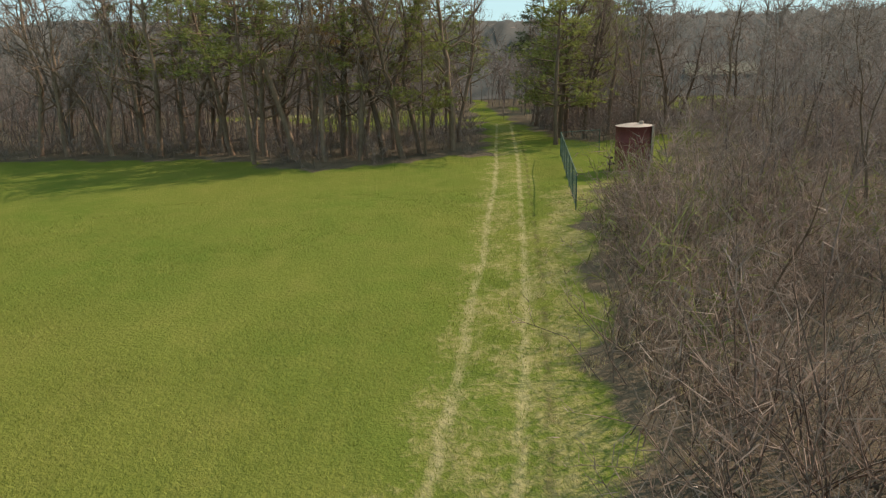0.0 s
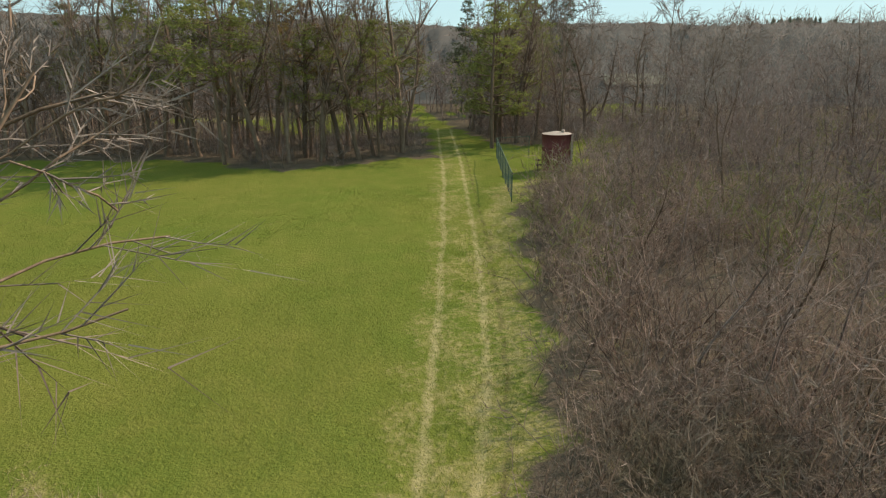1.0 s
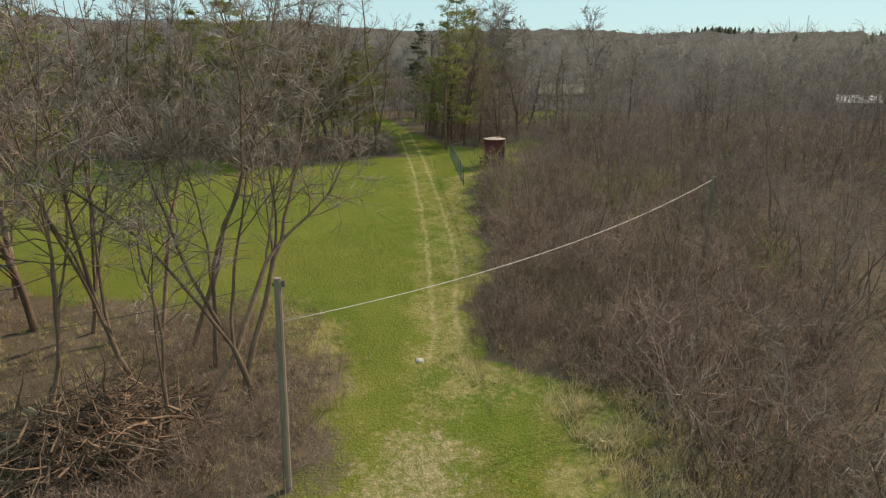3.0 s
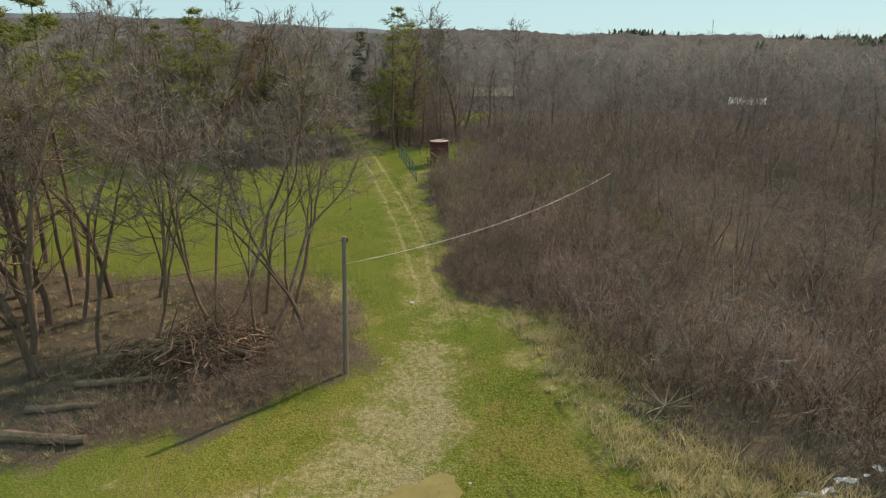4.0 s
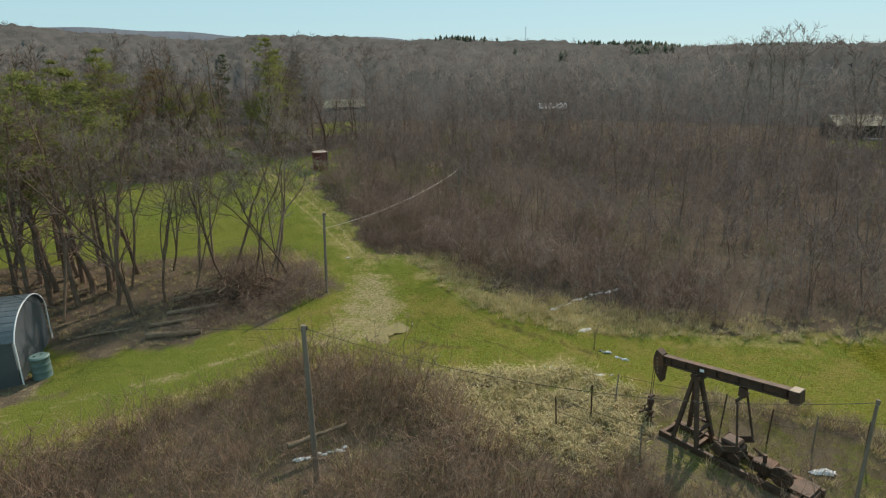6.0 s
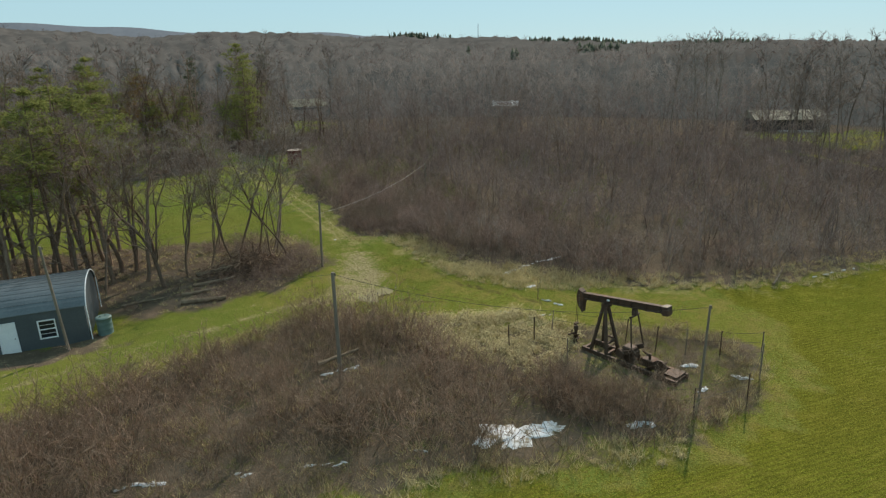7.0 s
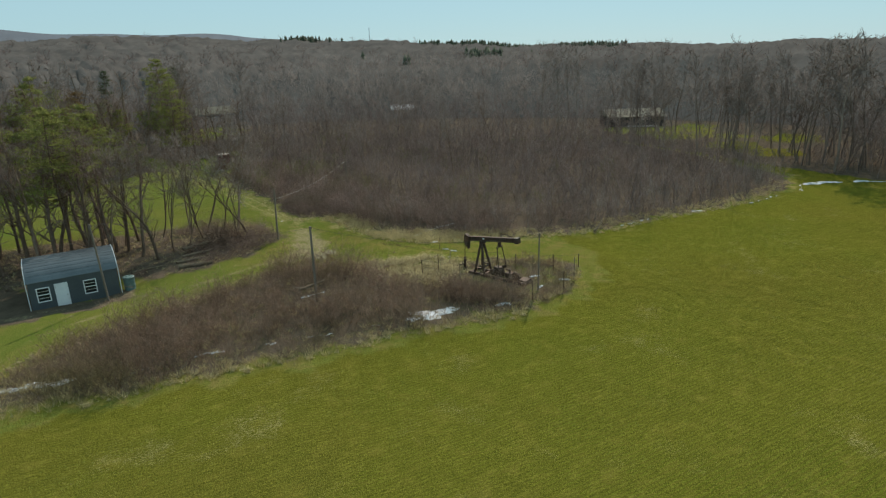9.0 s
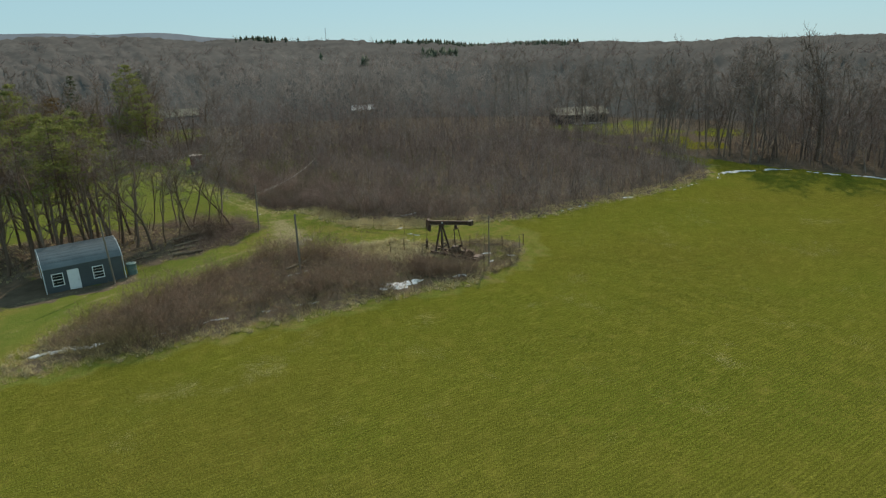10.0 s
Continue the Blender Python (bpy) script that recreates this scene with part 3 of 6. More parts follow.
def bare_tree(seed, h, girth, limbs, low, spread, lean=0.05, forks=1, twigs=4, fine=3, thin=0.011, toward=None, crook=0.08, split=0.0, shoots=0):
    """A leafless tree of height h about the origin: the arrays of its trunk and limbs, and of its crown of twigs."""
    r = np.random.default_rng(seed)
    trunks, boughs, sprays, ends = [], [], [], []
    turn0 = r.uniform(0, 2 * np.pi) if toward is None else radians(toward)
    stem = None
    if split:
        stem = grow(r, (0, 0, -0.15), (lean * math.cos(turn0), lean * math.sin(turn0), 1), h * split, girth, girth * 0.85, 3, crook, 0.02)
        trunks.append(stem)
    for k in range(forks):
        a = turn0 + 2 * np.pi * k / forks + r.normal(0, 0.4)
        size = 1.0 if k == 0 else r.uniform(0.65, 0.95)
        if stem:
            tilt = r.uniform(0.05, 0.3)
            base, way = stem[-1][1], stem[-1][1] - stem[-1][0]
            way = way / np.linalg.norm(way) + tilt * np.array([math.cos(a), math.sin(a), 0])
            t = grow(r, base, way, h * (1 - split) * size * 1.1, girth * 0.72 * size, girth * 0.12, 12, crook, 0.04)
        else:
            tilt = lean if forks == 1 else r.uniform(0.08, 0.3)
            base = np.array([0.12 * math.cos(a), 0.12 * math.sin(a), -0.15]) if forks > 1 else np.array([0, 0, -0.15])
            t = grow(r, base, (tilt * math.cos(a), tilt * math.sin(a), 1), h * size, girth * size, girth * 0.12, 12, crook * 0.85, 0.035)
        trunks.append(t)
        for _ in range(shoots):
            p, d, _ = on_stem(t, r.uniform(0.12, 0.95))
            s = grow(r, p, aside(r, d, 62), h * r.uniform(0.03, 0.1), thin * 1.3, thin * 0.6, 2, 0.22, 0.06)
            sprays.append(s)
            for _ in range(2):
                p3, d3, _ = on_stem(s, r.uniform(0.2, 1))
                ends.append(grow(r, p3, aside(r, d3, 45), h * r.uniform(0.015, 0.04), thin * 0.75, thin * 0.4, 1, 0.1, 0.08))
        for _ in range(limbs // forks):
            f = low + (0.97 - low) * r.uniform(0, 1) ** 0.8
            p, d, rad = on_stem(t, f)
            n = (0.82 - 0.62 * f * f) * h * r.uniform(0.24, 0.46)
            b = grow(r, p, aside(r, d, spread), n, min(rad * 0.46, 0.034 + 0.002 * h), thin * 1.1, 5, 0.25, 0.06)
            boughs.append(b)
            for _ in range(twigs):
                p2, d2, rad2 = on_stem(b, r.uniform(0.25, 1))
                s = grow(r, p2, aside(r, d2, 42), n * r.uniform(0.25, 0.5), max(rad2 * 0.6, thin), thin * 0.6, 2, 0.12, 0.1)
                sprays.append(s)
                for _ in range(fine):
                    p3, d3, _ = on_stem(s, r.uniform(0.2, 1))
                    ends.append(grow(r, p3, aside(r, d3, 38), n * r.uniform(0.14, 0.28), thin * 0.75, thin * 0.4, 1, 0.1, 0.08))
    wood = join_arrays([to_tubes(trunks, 7), to_tubes(boughs, 4)])
    return wood, join_arrays([as_triangles(to_tubes([s[:1] for s in sprays], 3)), slivers([s[1:] for s in sprays] + ends, r, thin * 0.8)])


def pine_tree(seed, h, girth, low, reach, gap=0.067, bare=0.2):
    """A ragged pine: trunk and whorled limbs, and needle sprays in flat plates."""
    r = np.random.default_rng(seed)
    t = grow(r, (0, 0, -0.15), (0.02, 0.02, 1), h, girth, girth * 0.15, 8, 0.02, 0.02)
    boughs, leaf_v = [], []
    z = low
    while z < 0.985:
        for _ in range(r.integers(3, 6)):
            p, d, rad = on_stem(t, z)
            a = r.uniform(0, 2 * np.pi)
            n = reach * (math.sin(min(1.0, (1.03 - z) / (1.03 - low) * 1.15) * 1.45)) * r.uniform(0.55, 1.1)
            b = grow(r, p, (math.cos(a), math.sin(a), r.uniform(-0.05, 0.35)), n, min(rad * 0.4, 0.06), 0.012, 3, 0.08, 0.03)
            boughs.append(b)
            if r.uniform() < bare:
                continue
            for _ in range(int(8 + 8.0 * n)):
                c, dd, _ = on_stem(b, r.uniform(0.3, 1.0) ** 0.7)
                c = c + r.normal(0, 1, 3) * np.array([0.42, 0.42, 0.13]) * (0.6 + 0.25 * n)
                w = r.normal(0, 1, (9, 3)) * np.array([1, 1, 0.5]) + dd * 0.7 + np.array([0, 0, 0.35])
                w /= np.linalg.norm(w, axis=1, keepdims=True)
                e = np.cross(w, r.normal(0, 1, (9, 3)))
                e /= np.linalg.norm(e, axis=1, keepdims=True)
                size = r.uniform(0.16, 0.36, (9, 1))
                leaf_v.append(np.stack([c + e * 0.024, c - e * 0.024, c + w * size + e * 0.012, c + w * size - e * 0.012], 1).reshape(-1, 3))
        z += r.uniform(0.75, 1.25) * gap
    lv = np.concatenate(leaf_v)
    lf = np.arange(len(lv)).reshape(-1, 4)[:, [0, 1, 3, 2]]
    return join_arrays([to_tubes([t], 8), to_tubes(boughs, 4)]), (lv, lf)


def shrub_shape(seed, h, stems, spread, twigs, thin=0.009, round_stems=True):
    """An arching bare shrub: stems from one root, side shoots and fine twigs."""
    r = np.random.default_rng(seed)
    out, fine = [], []
    for _ in range(stems):
        a, s = r.uniform(0, 2 * np.pi), r.uniform(0.1, 1) * spread
        base = (0.4 * r.normal(), 0.4 * r.normal(), -0.05)
        st = grow(r, base, (s * math.cos(a), s * math.sin(a), 1), h * r.uniform(0.5, 1), thin * 1.5, thin * 0.6, 2, 0.2, -0.03)
        out.append(st)
        for _ in range(twigs):
            p, d, _ = on_stem(st, r.uniform(0.2, 1))
            b = grow(r, p, aside(r, d, 50), h * r.uniform(0.12, 0.36), thin * 0.8, thin * 0.4, 1, 0.1, 0.1)
            fine.append(b)
            for _ in range(2):
                p2, d2, _ = on_stem(b, r.uniform(0.2, 1))
                fine.append(grow(r, p2, aside(r, d2, 45), h * r.uniform(0.06, 0.2), thin * 0.8, thin * 0.4, 1, 0.1, 0.1))
    if round_stems:
        return join_arrays([as_triangles(to_tubes(out, 3)), slivers(fine, r, thin * 0.85)])
    return slivers(out + fine, r, thin)


def far_tree_shape(seed, h, limbs, low, twigs=5, wide=0.03, girth=0.06):
    """A wood tree for the middle distance: a crooked stem that opens into a rounded fan of limbs and twigs."""
    r = np.random.default_rng(seed)
    t = grow(r, (0, 0, -0.2), (0.1 * r.normal(), 0.1 * r.normal(), 1), h * 0.8, girth * r.uniform(0.7, 1.2), girth * 0.3, 4, 0.12, 0.05)
    boughs, fine = [], []
    for _ in range(limbs):
        f = low + (1 - low) * r.uniform() ** 0.7
        p, d, _ = on_stem(t, f)
        n = h * r.uniform(0.2, 0.36)
        b = grow(r, p, aside(r, d, 58 - 22 * f), n, 0.045, 0.02, 2, 0.3, 0.1)
        boughs.append(b)
        for _ in range(twigs):
            p2, d2, _ = on_stem(b, r.uniform(0.2, 1))
            fine.append(grow(r, p2, aside(r, d2, 55), n * r.uniform(0.25, 0.6), 0.024, 0.012, 1, 0.15, 0.05))
    return join_arrays([as_triangles(to_tubes([t], 3)), slivers(boughs, r, wide * 1.4), slivers(fine, r, wide)])


def tuft_shape(seed, blades, h, lean):
    r = np.random.default_rng(seed)
    v = []
    for _ in range(blades):
        a, b = r.uniform(0, 2 * np.pi), r.uniform(0, 2 * np.pi)
        p = np.array([r.normal(0, 0.13), r.normal(0, 0.13), -0.02])
        s = r.uniform(0.2, 1) * lean
        tip = p + np.array([s * math.cos(a), s * math.sin(a), 1]) * h * r.uniform(0.5, 1)
        e = np.array([math.cos(b), math.sin(b), 0]) * 0.0105 * (0.6 + h)
        v.append([p - e, p + e, tip])
    v = np.array(v).reshape(-1, 3)
    return v, np.arange(len(v)).reshape(-1, 3)


def tussock_shape(seed, blades):
    """A tussock: blades that rise from the middle and hang outwards."""
    r = np.random.default_rng(seed)
    v = []
    for _ in range(blades):
        a = r.uniform(0, 2 * np.pi)
        way, side = np.array([math.cos(a), math.sin(a), 0]), np.array([-math.sin(a), math.cos(a), 0]) * 0.014
        p = r.normal(0, 0.14, 3) * np.array([1, 1, 0])
        top = p + way * r.uniform(0.08, 0.25) + np.array([0, 0, r.uniform(0.14, 0.4)]) + side * r.normal(0, 4)
        tip = top + way * r.uniform(0.1, 0.35) + np.array([0, 0, r.uniform(-0.25, 0.08)])
        v += [p - side, p + side, top, top - side, top + side, tip]
    v = np.array(v).reshape(-1, 3)
    return v, np.arange(len(v)).reshape(-1, 3)


TREE_MESHES = {}


def tree_meshes(key, wood, crown, bark, leaf):
    TREE_MESHES[key] = (mesh_np("trunk", *wood, bark, True), mesh_np("crown", *crown, leaf))


for k in range(5):
    tree_meshes(("tall", k), *bare_tree(20 + k, 13.0, 0.2, 28, 0.16, 50, 0.08, 1, 5, 4, 0.013, None, 0.11, 0.0, 16), BARK, TWIG)
for k in range(5):
    tree_meshes(("wood", k), *bare_tree(30 + k, 13.0, 0.095, 20, 0.3, 46, 0.06, 1, 6, 4, 0.028, None, 0.07), PALE_BARK, FAR_TWIG)
for k in range(5):
    tree_meshes(("low", k), *bare_tree(40 + k, 8.5, 0.068, 22, 0.26, 48, 0.15, (2, 3, 1, 2, 2)[k], 7, 8, 0.0105, None, 0.09, (0.3, 0.14, 0.4, 0.22, 0.45)[k], 14), BARK, PALE_TWIG)
for k in range(3):
    tree_meshes(("spread", k), *bare_tree(60 + k, 9.0, 0.07, 26, 0.26, 54, 0.18, 3, 7, 8, 0.0105, None, 0.095, (0.22, 0.35, 0.16)[k], 12), BARK, (TWIG, PALE_TWIG)[k % 2])
tree_meshes(("lean", 0), *bare_tree(66, 8.0, 0.075, 24, 0.2, 50, 0.85, 2, 7, 8, 0.0085, 25, 0.1, 0.5, 14), BARK, PALE_TWIG)
for k in range(2):
    tree_meshes(("pale", k), *bare_tree(34 + k, 13.0, 0.075, 20, 0.35, 40, 0.06, 1, 6, 5, 0.02, None, 0.06), TIMBER, PALE_TWIG)
for k in range(3):
    tree_meshes(("sapling", k), *bare_tree(70 + k, 5.0, 0.045, 14, 0.25, 36, 0.08, 2, 4, 4, 0.008), BARK, TWIG)
tree_meshes(("spruce", 0), *pine_tree(88, 14.0, 0.14, 0.1, 2.5, 0.04), BARK, SPRUCE_NEEDLE)
tree_meshes(("thin", 0), *pine_tree(86, 14.0, 0.17, 0.2, 3.3, 0.055, 0.45), BARK, NEEDLE)
tree_meshes(("rust", 0), *pine_tree(89, 14.0, 0.15, 0.45, 3.4, 0.06), BARK, RUST_NEEDLE)
for k in range(4):
    tree_meshes(("pine", k), *pine_tree(80 + k, 14.0, 0.15, (0.4, 0.44, 0.3, 0.22)[k], (4.2, 4.6, 3.8, 3.4)[k], (0.066, 0.07, 0.062, 0.066)[k], 0.12), BARK, NEEDLE)


def plant(key, x, y, height, label, category, group, turn=None):
    """One tree with its trunk and crown."""
    native = {"tall": 13.0, "wood": 13.0, "pale": 13.0, "low": 8.5, "spread": 9.0, "sapling": 5.0, "lean": 8.0, "pine": 14.0, "spruce": 14.0, "rust": 14.0, "thin": 14.0}[key[0]]
    s = height / native * (1.2 if key[0] in ("low", "spread", "lean") else 1.0)
    root = holder("pine_tree" if key[0] in ("pine", "spruce", "rust", "thin") else ("sapling" if key[0] == "sapling" else "bare_tree"),
                  Matrix.Translation((x, y, float(height_at(x, y)))) @ pose(0, 0, 0, 0, 0, rng.uniform(0, 360) if turn is None else turn) @ Matrix.Scale(s, 4), label, category, group)
    trunk, crown = TREE_MESHES[key]
    for name, me in (("trunk", trunk), ("crown", crown)):
        ob = new(name, me)
        ob.parent = root
    return root


# the grove between the lane and the lawn
GROVE_TREES = [("spread", -17.6, -9.2, 9.4), ("low", -13.6, -7.4, 9.8), ("low", -12.2, -5.4, 10.2), ("low", -11.2, -7.0, 9.4), ("spread", -10.2, -8.4, 9.8),
               ("spread", -9.8, -9.6, 9.6), ("low", -15.6, -8.4, 8.4), ("tall", -20.2, -8.0, 11.5), ("tall", -22.2, -6.6, 12.6), ("tall", -23.6, -5.6, 12.0),
               ("tall", -26.8, -5.2, 13.0), ("tall", -25.4, -2.2, 12.6), ("tall", -28.4, -2.6, 13.2), ("tall", -30.6, -3.6, 12.6), ("tall", -21.6, -2.2, 11.5),
               ("tall", -18.2, -2.4, 10.2), ("low", -16.0, -3.2, 9.0), ("low", -13.4, -4.2, 8.6), ("tall", -33.0, -1.4, 13.4), ("tall", -36.0, -3.0, 12.8),
               ("tall", -39.0, -0.5, 13.0), ("tall", -34.5, 3.0, 12.6), ("tall", -29.6, 2.0, 12.4), ("low", -11.8, -11.4, 7.0), ("low", -19.0, -5.0, 9.0),
               ("tall", -42.0, -2.0, 12.5), ("tall", -37.5, 5.0, 12.0), ("low", -23.2, -8.8, 8.6), ("tall", -28.2, -6.4, 12.0), ("tall", -24.6, -8.0, 10.4),
               ("tall", -19.6, -10.2, 10.4), ("tall", -21.2, -4.4, 12.2), ("tall", -31.8, -6.2, 12.2), ("tall", -33.4, -5.0, 12.4),
               ("low", -19.8, -3.0, 9.6),
               ("low", -22.6, -1.0, 9.4)]
for n in range(14):
    f = (n * 0.618) % 1
    GROVE_TREES.append(("tall", -20 - 24 * n / 13 + rng.uniform(-0.7, 0.7), -5 + 0.2 * n + 7 * f, 10.5 + 3.2 * ((n * 0.37) % 1)))
for n, (kind, x, y, h) in enumerate(GROVE_TREES):
    big = kind == "tall"
    plant((kind, n % (3 if kind == "spread" else 5)), x, y, h,
          "tall bare grey-brown tree in the grove behind the shed" if big else "small crooked leafless tree at the edge of the lawn", "tree", "bare trees of the grove")
plant(("lean", 0), -11.2, -9.5, 7.8, "crooked leafless tree leaning out over the lawn", "tree", "bare trees of the grove", 15)
for n, (x, y, h) in enumerate(((-25.2, -5.0, 14.2), (-24.0, -0.5, 14.6), (-31.6, 0.5, 14.2), (-27.6, 3.2, 14.2), (-20.2, 1.3, 14.0), (-35.4, -1.2, 15.0),
                               (-22.6, 4.6, 13.8), (-33.2, 4.8, 14.8), (-39.5, 2.4, 14.6))):
    plant(("pine", n % 2), x, y, h, "tall ragged green pine with a bare lower trunk", "tree", "pines of the grove")
# the wood's edge across the lawn
for n, (kind, x, y, h) in enumerate((("pine", -2.4, 39.0, 10.8), ("thin", 7.6, 41.8, 15.4), ("pine", -14.4, 37.6, 16.2), ("pine", -6.6, 38.5, 10.8), ("pine", -13.5, 45.0, 14.0),
                                     ("pine", -12.1, 48.0, 15.6), ("pine", -19.0, 46.0, 15.0), ("pine", -24.0, 50.0, 14.0), ("pine", 12.6, 56.0, 18.6), ("pine", 15.0, 60.0, 16.6),
                                     ("pine", 21.0, 78.0, 15.4), ("pine", -0.6, 52.0, 12.0), ("pine", -30.0, 52.0, 13.0), ("pine", -4.0, 60.0, 14.0), ("pine", 4.6, 96.0, 14.0), ("pine", -5.0, 43.5, 12.0), ("thin", 9.4, 46.6, 13.0), ("spruce", 26.5, 81.7, 16.6), ("spruce", 23.8, 84.0, 14.5), ("spruce", 11.6, 83.9, 16.2), ("rust", -8.0, 40.6, 14.2))):
    plant((kind, 0 if kind != "pine" else 2 + n % 2 if n in (0, 1, 8, 9, 10, 17) else n % 2), x, y, h, "rusty brown pine among the green ones" if kind == "rust" else "dark narrow spruce behind the tank" if kind == "spruce" else "green pine with drooping ragged limbs at the wood's edge", "tree", "pines by the track")
EDGE = [(-46, 46), (-42, 48), (-38, 45.6), (-35, 47), (-32, 45.8), (-30, 47.5), (-28, 45.2), (-26, 46.5), (-24, 44.6), (-22.4, 46), (-20.6, 43.8), (-19, 45), (-17.4, 42.6), (-16, 44),
        (-14.6, 41.2), (-13.4, 42.8), (-12, 39.6), (-11, 41.5), (-9.4, 37.4), (-8.4, 39.8), (-7, 37.2), (-5.4, 38.8), (-4, 37.8), (-2.8, 40), (-0.4, 40.6), (-5, 43), (-9, 44.4), (-14.8, 47.6),
        (-21, 48.6), (-27, 49), (-34, 50), (0.4, 46), (8.8, 46.4), (9.8, 48), (10.6, 45), (9.4, 52), (11.6, 50), (12.8, 46.6), (14.6, 44.4), (15.6, 47.8), (17.8, 46.2), (20, 49.4),
        (8.6, 57), (13.2, 53), (10.4, 61), (-2, 52), (-8, 53), (-17, 55), (22.6, 47.2), (25.4, 50.4)]
for n, (x, y) in enumerate(EDGE):
    plant(("tall", n % 5), x, y, (13.0 if x < 12 else 8.5) + 4.0 * ((n * 0.618) % 1), "leafless grey-brown tree at the edge of the wood", "tree", "bare trees of the wood's edge")
for n in range(18):
    plant(("wood", n % 5), -47 + 2.6 * n + rng.uniform(-1, 1), 49 + 8 * ((n * 0.618) % 1) + (4 if n > 14 else 0), 15.5 + 3.5 * ((n * 0.37) % 1), "tall leafless tree inside the wood", "tree", "bare trees of the wood's edge")
for x, y, h in ((19, 64, 17), (22, 67, 18.5), (25.5, 66, 16.5), (37, 69, 18), (38.5, 65, 17), (17, 70, 18)):
    plant(("wood", int(x) % 5), x, y, h, "tall slender leafless tree behind the tank", "tree", "bare trees of the wood's edge")
# tall trees along the crop field's far end
for n in range(78):
    f = n / 77
    x = float(np.interp(f, (0, 0.25, 0.5, 0.75, 1), (78, 70, 63.5, 59.5, 57))) + rng.uniform(-0.5, 20)
    y = float(np.interp(f, (0, 0.25, 0.5, 0.75, 1), (-4, -27, -42, -57, -78))) + rng.uniform(-2, 2)
    plant(("wood", n % 5), x, y, rng.uniform(14, 18) + (1.2 if y < -40 else 0), "tall straight leafless tree beyond the crop field", "tree", "bare trees beyond the field")
plant(("tall", 2), 66.5, -59.5, 21.5, "very tall leafless tree that stands above the wood", "tree", "bare trees beyond the field")
for n in range(34):
    cx, cy = ((86.5, 62.5), (88, -10), (28, 84))[n % 3]
    plant(("wood", n % 5), cx + rng.uniform(-6, 5), cy + rng.uniform(-5, 6), rng.uniform(9, 13) * (0.72 if n % 3 == 1 else 1), "leafless tree in front of a far house", "tree", "bare trees by the houses")
for x, y, h in ((18.9, 62.2, 19.0), (20.6, 64.5, 17.6), (72.2, 2.8, 17.8), (74.5, -0.4, 18.6), (70.4, 5.6, 17.0), (76.8, 3.4, 18.2), (-24.5, 58.0, 19.0), (-27.5, 60.5, 18.4)):
    plant(("pale", int(10 * h) % 2), x, y, h, "tall pale leafless tree that rises above the skyline", "tree", "tall skyline trees")
# young trees that stand out of the thicket
for n, (x, y, h) in enumerate(((6, 1, 5.2), (9.5, -1, 4.6), (11, 8, 6), (14, 16, 6.5), (9, -14, 4.4), (15, -8, 6.2), (19, 4, 7), (22, -18, 6), (12, -22, 4.8), (28, -6, 7.4), (26, 18, 7.5),
                               (34, -22, 7), (20, -30, 5), (30, -34, 5.6), (41, -34, 6.4), (38, 6, 8), (33, 30, 8.6), (45, -14, 8), (22, 34, 8), (16, 26, 6.6), (50, 2, 9), (47, -28, 7.5),
                               (55, -36, 7), (4.5, -18, 4.2), (7, -26, 4.4), (14.5, -32.5, 4.8), (24.5, -37.5, 5), (60, -16, 9), (44, 20, 9.5), (30, 42, 9), (5.2, 7.5, 4.6), (36, -42, 5.2))):
    plant(("sapling" if h < 6.3 else "low", n % 3), x, y, h, "young leafless tree standing out of the thicket", "tree", "young trees of the thicket")
for n, (x, y, h) in enumerate(((-11.0, -28.6, 2.6), (-10.2, -29.0, 2.0), (-1.2, -29.6, 1.8), (-12.5, -24.5, 2.4), (-16.2, -26.8, 2.2))):
    plant(("sapling", n % 3), x, y, h, "thin leafless sapling among dead grass", "sapling", "saplings of the strip")


def spots(poly, gap, inset=0.3, keep=None):
    """Scattered places inside an outline, about gap metres apart."""
    px, py = [p[0] for p in poly], [p[1] for p in poly]
    x, y = np.meshgrid(np.arange(min(px), max(px), gap), np.arange(min(py), max(py), gap))
    x = (x + rng.uniform(-0.48, 0.48, x.shape) * gap).ravel()
    y = (y + rng.uniform(-0.48, 0.48, y.shape) * gap).ravel()
    ok = edge_distance(poly, x, y) > inset
    if keep is not None:
        ok &= keep(x, y)
    return x[ok], y[ok]


def stuff(name, shapes, x, y, sizes, material, label, category):
    places = np.stack([x, y, height_at(x, y)], 1)
    v, f = scatter(shapes, rng.integers(0, len(shapes), len(x)), places, rng.uniform(0, 2 * np.pi, len(x)), sizes)
    return tagged(new(name, mesh_np(name, v, f, material)), label, category, kind="stuff")


def mounds(x, y):
    """Slow swells in the brush's height."""
    return np.clip(1 + 0.34 * np.sin(1.1 * x + 1.6 * np.sin(0.63 * y)) * np.sin(1.0 * y + 1.4 * np.sin(0.57 * x) + 1) + 0.28 * np.sin(0.37 * x + 1.3 * np.sin(0.31 * y)), 0.45, 1.7)


SHRUBS = [shrub_shape(100 + k, 2.4, 11, 0.95, 5) for k in range(6)]
LOOSE_SHRUBS = [shrub_shape(120 + k, 2.6, 8, 0.85, 5, 0.015, False) for k in range(6)]
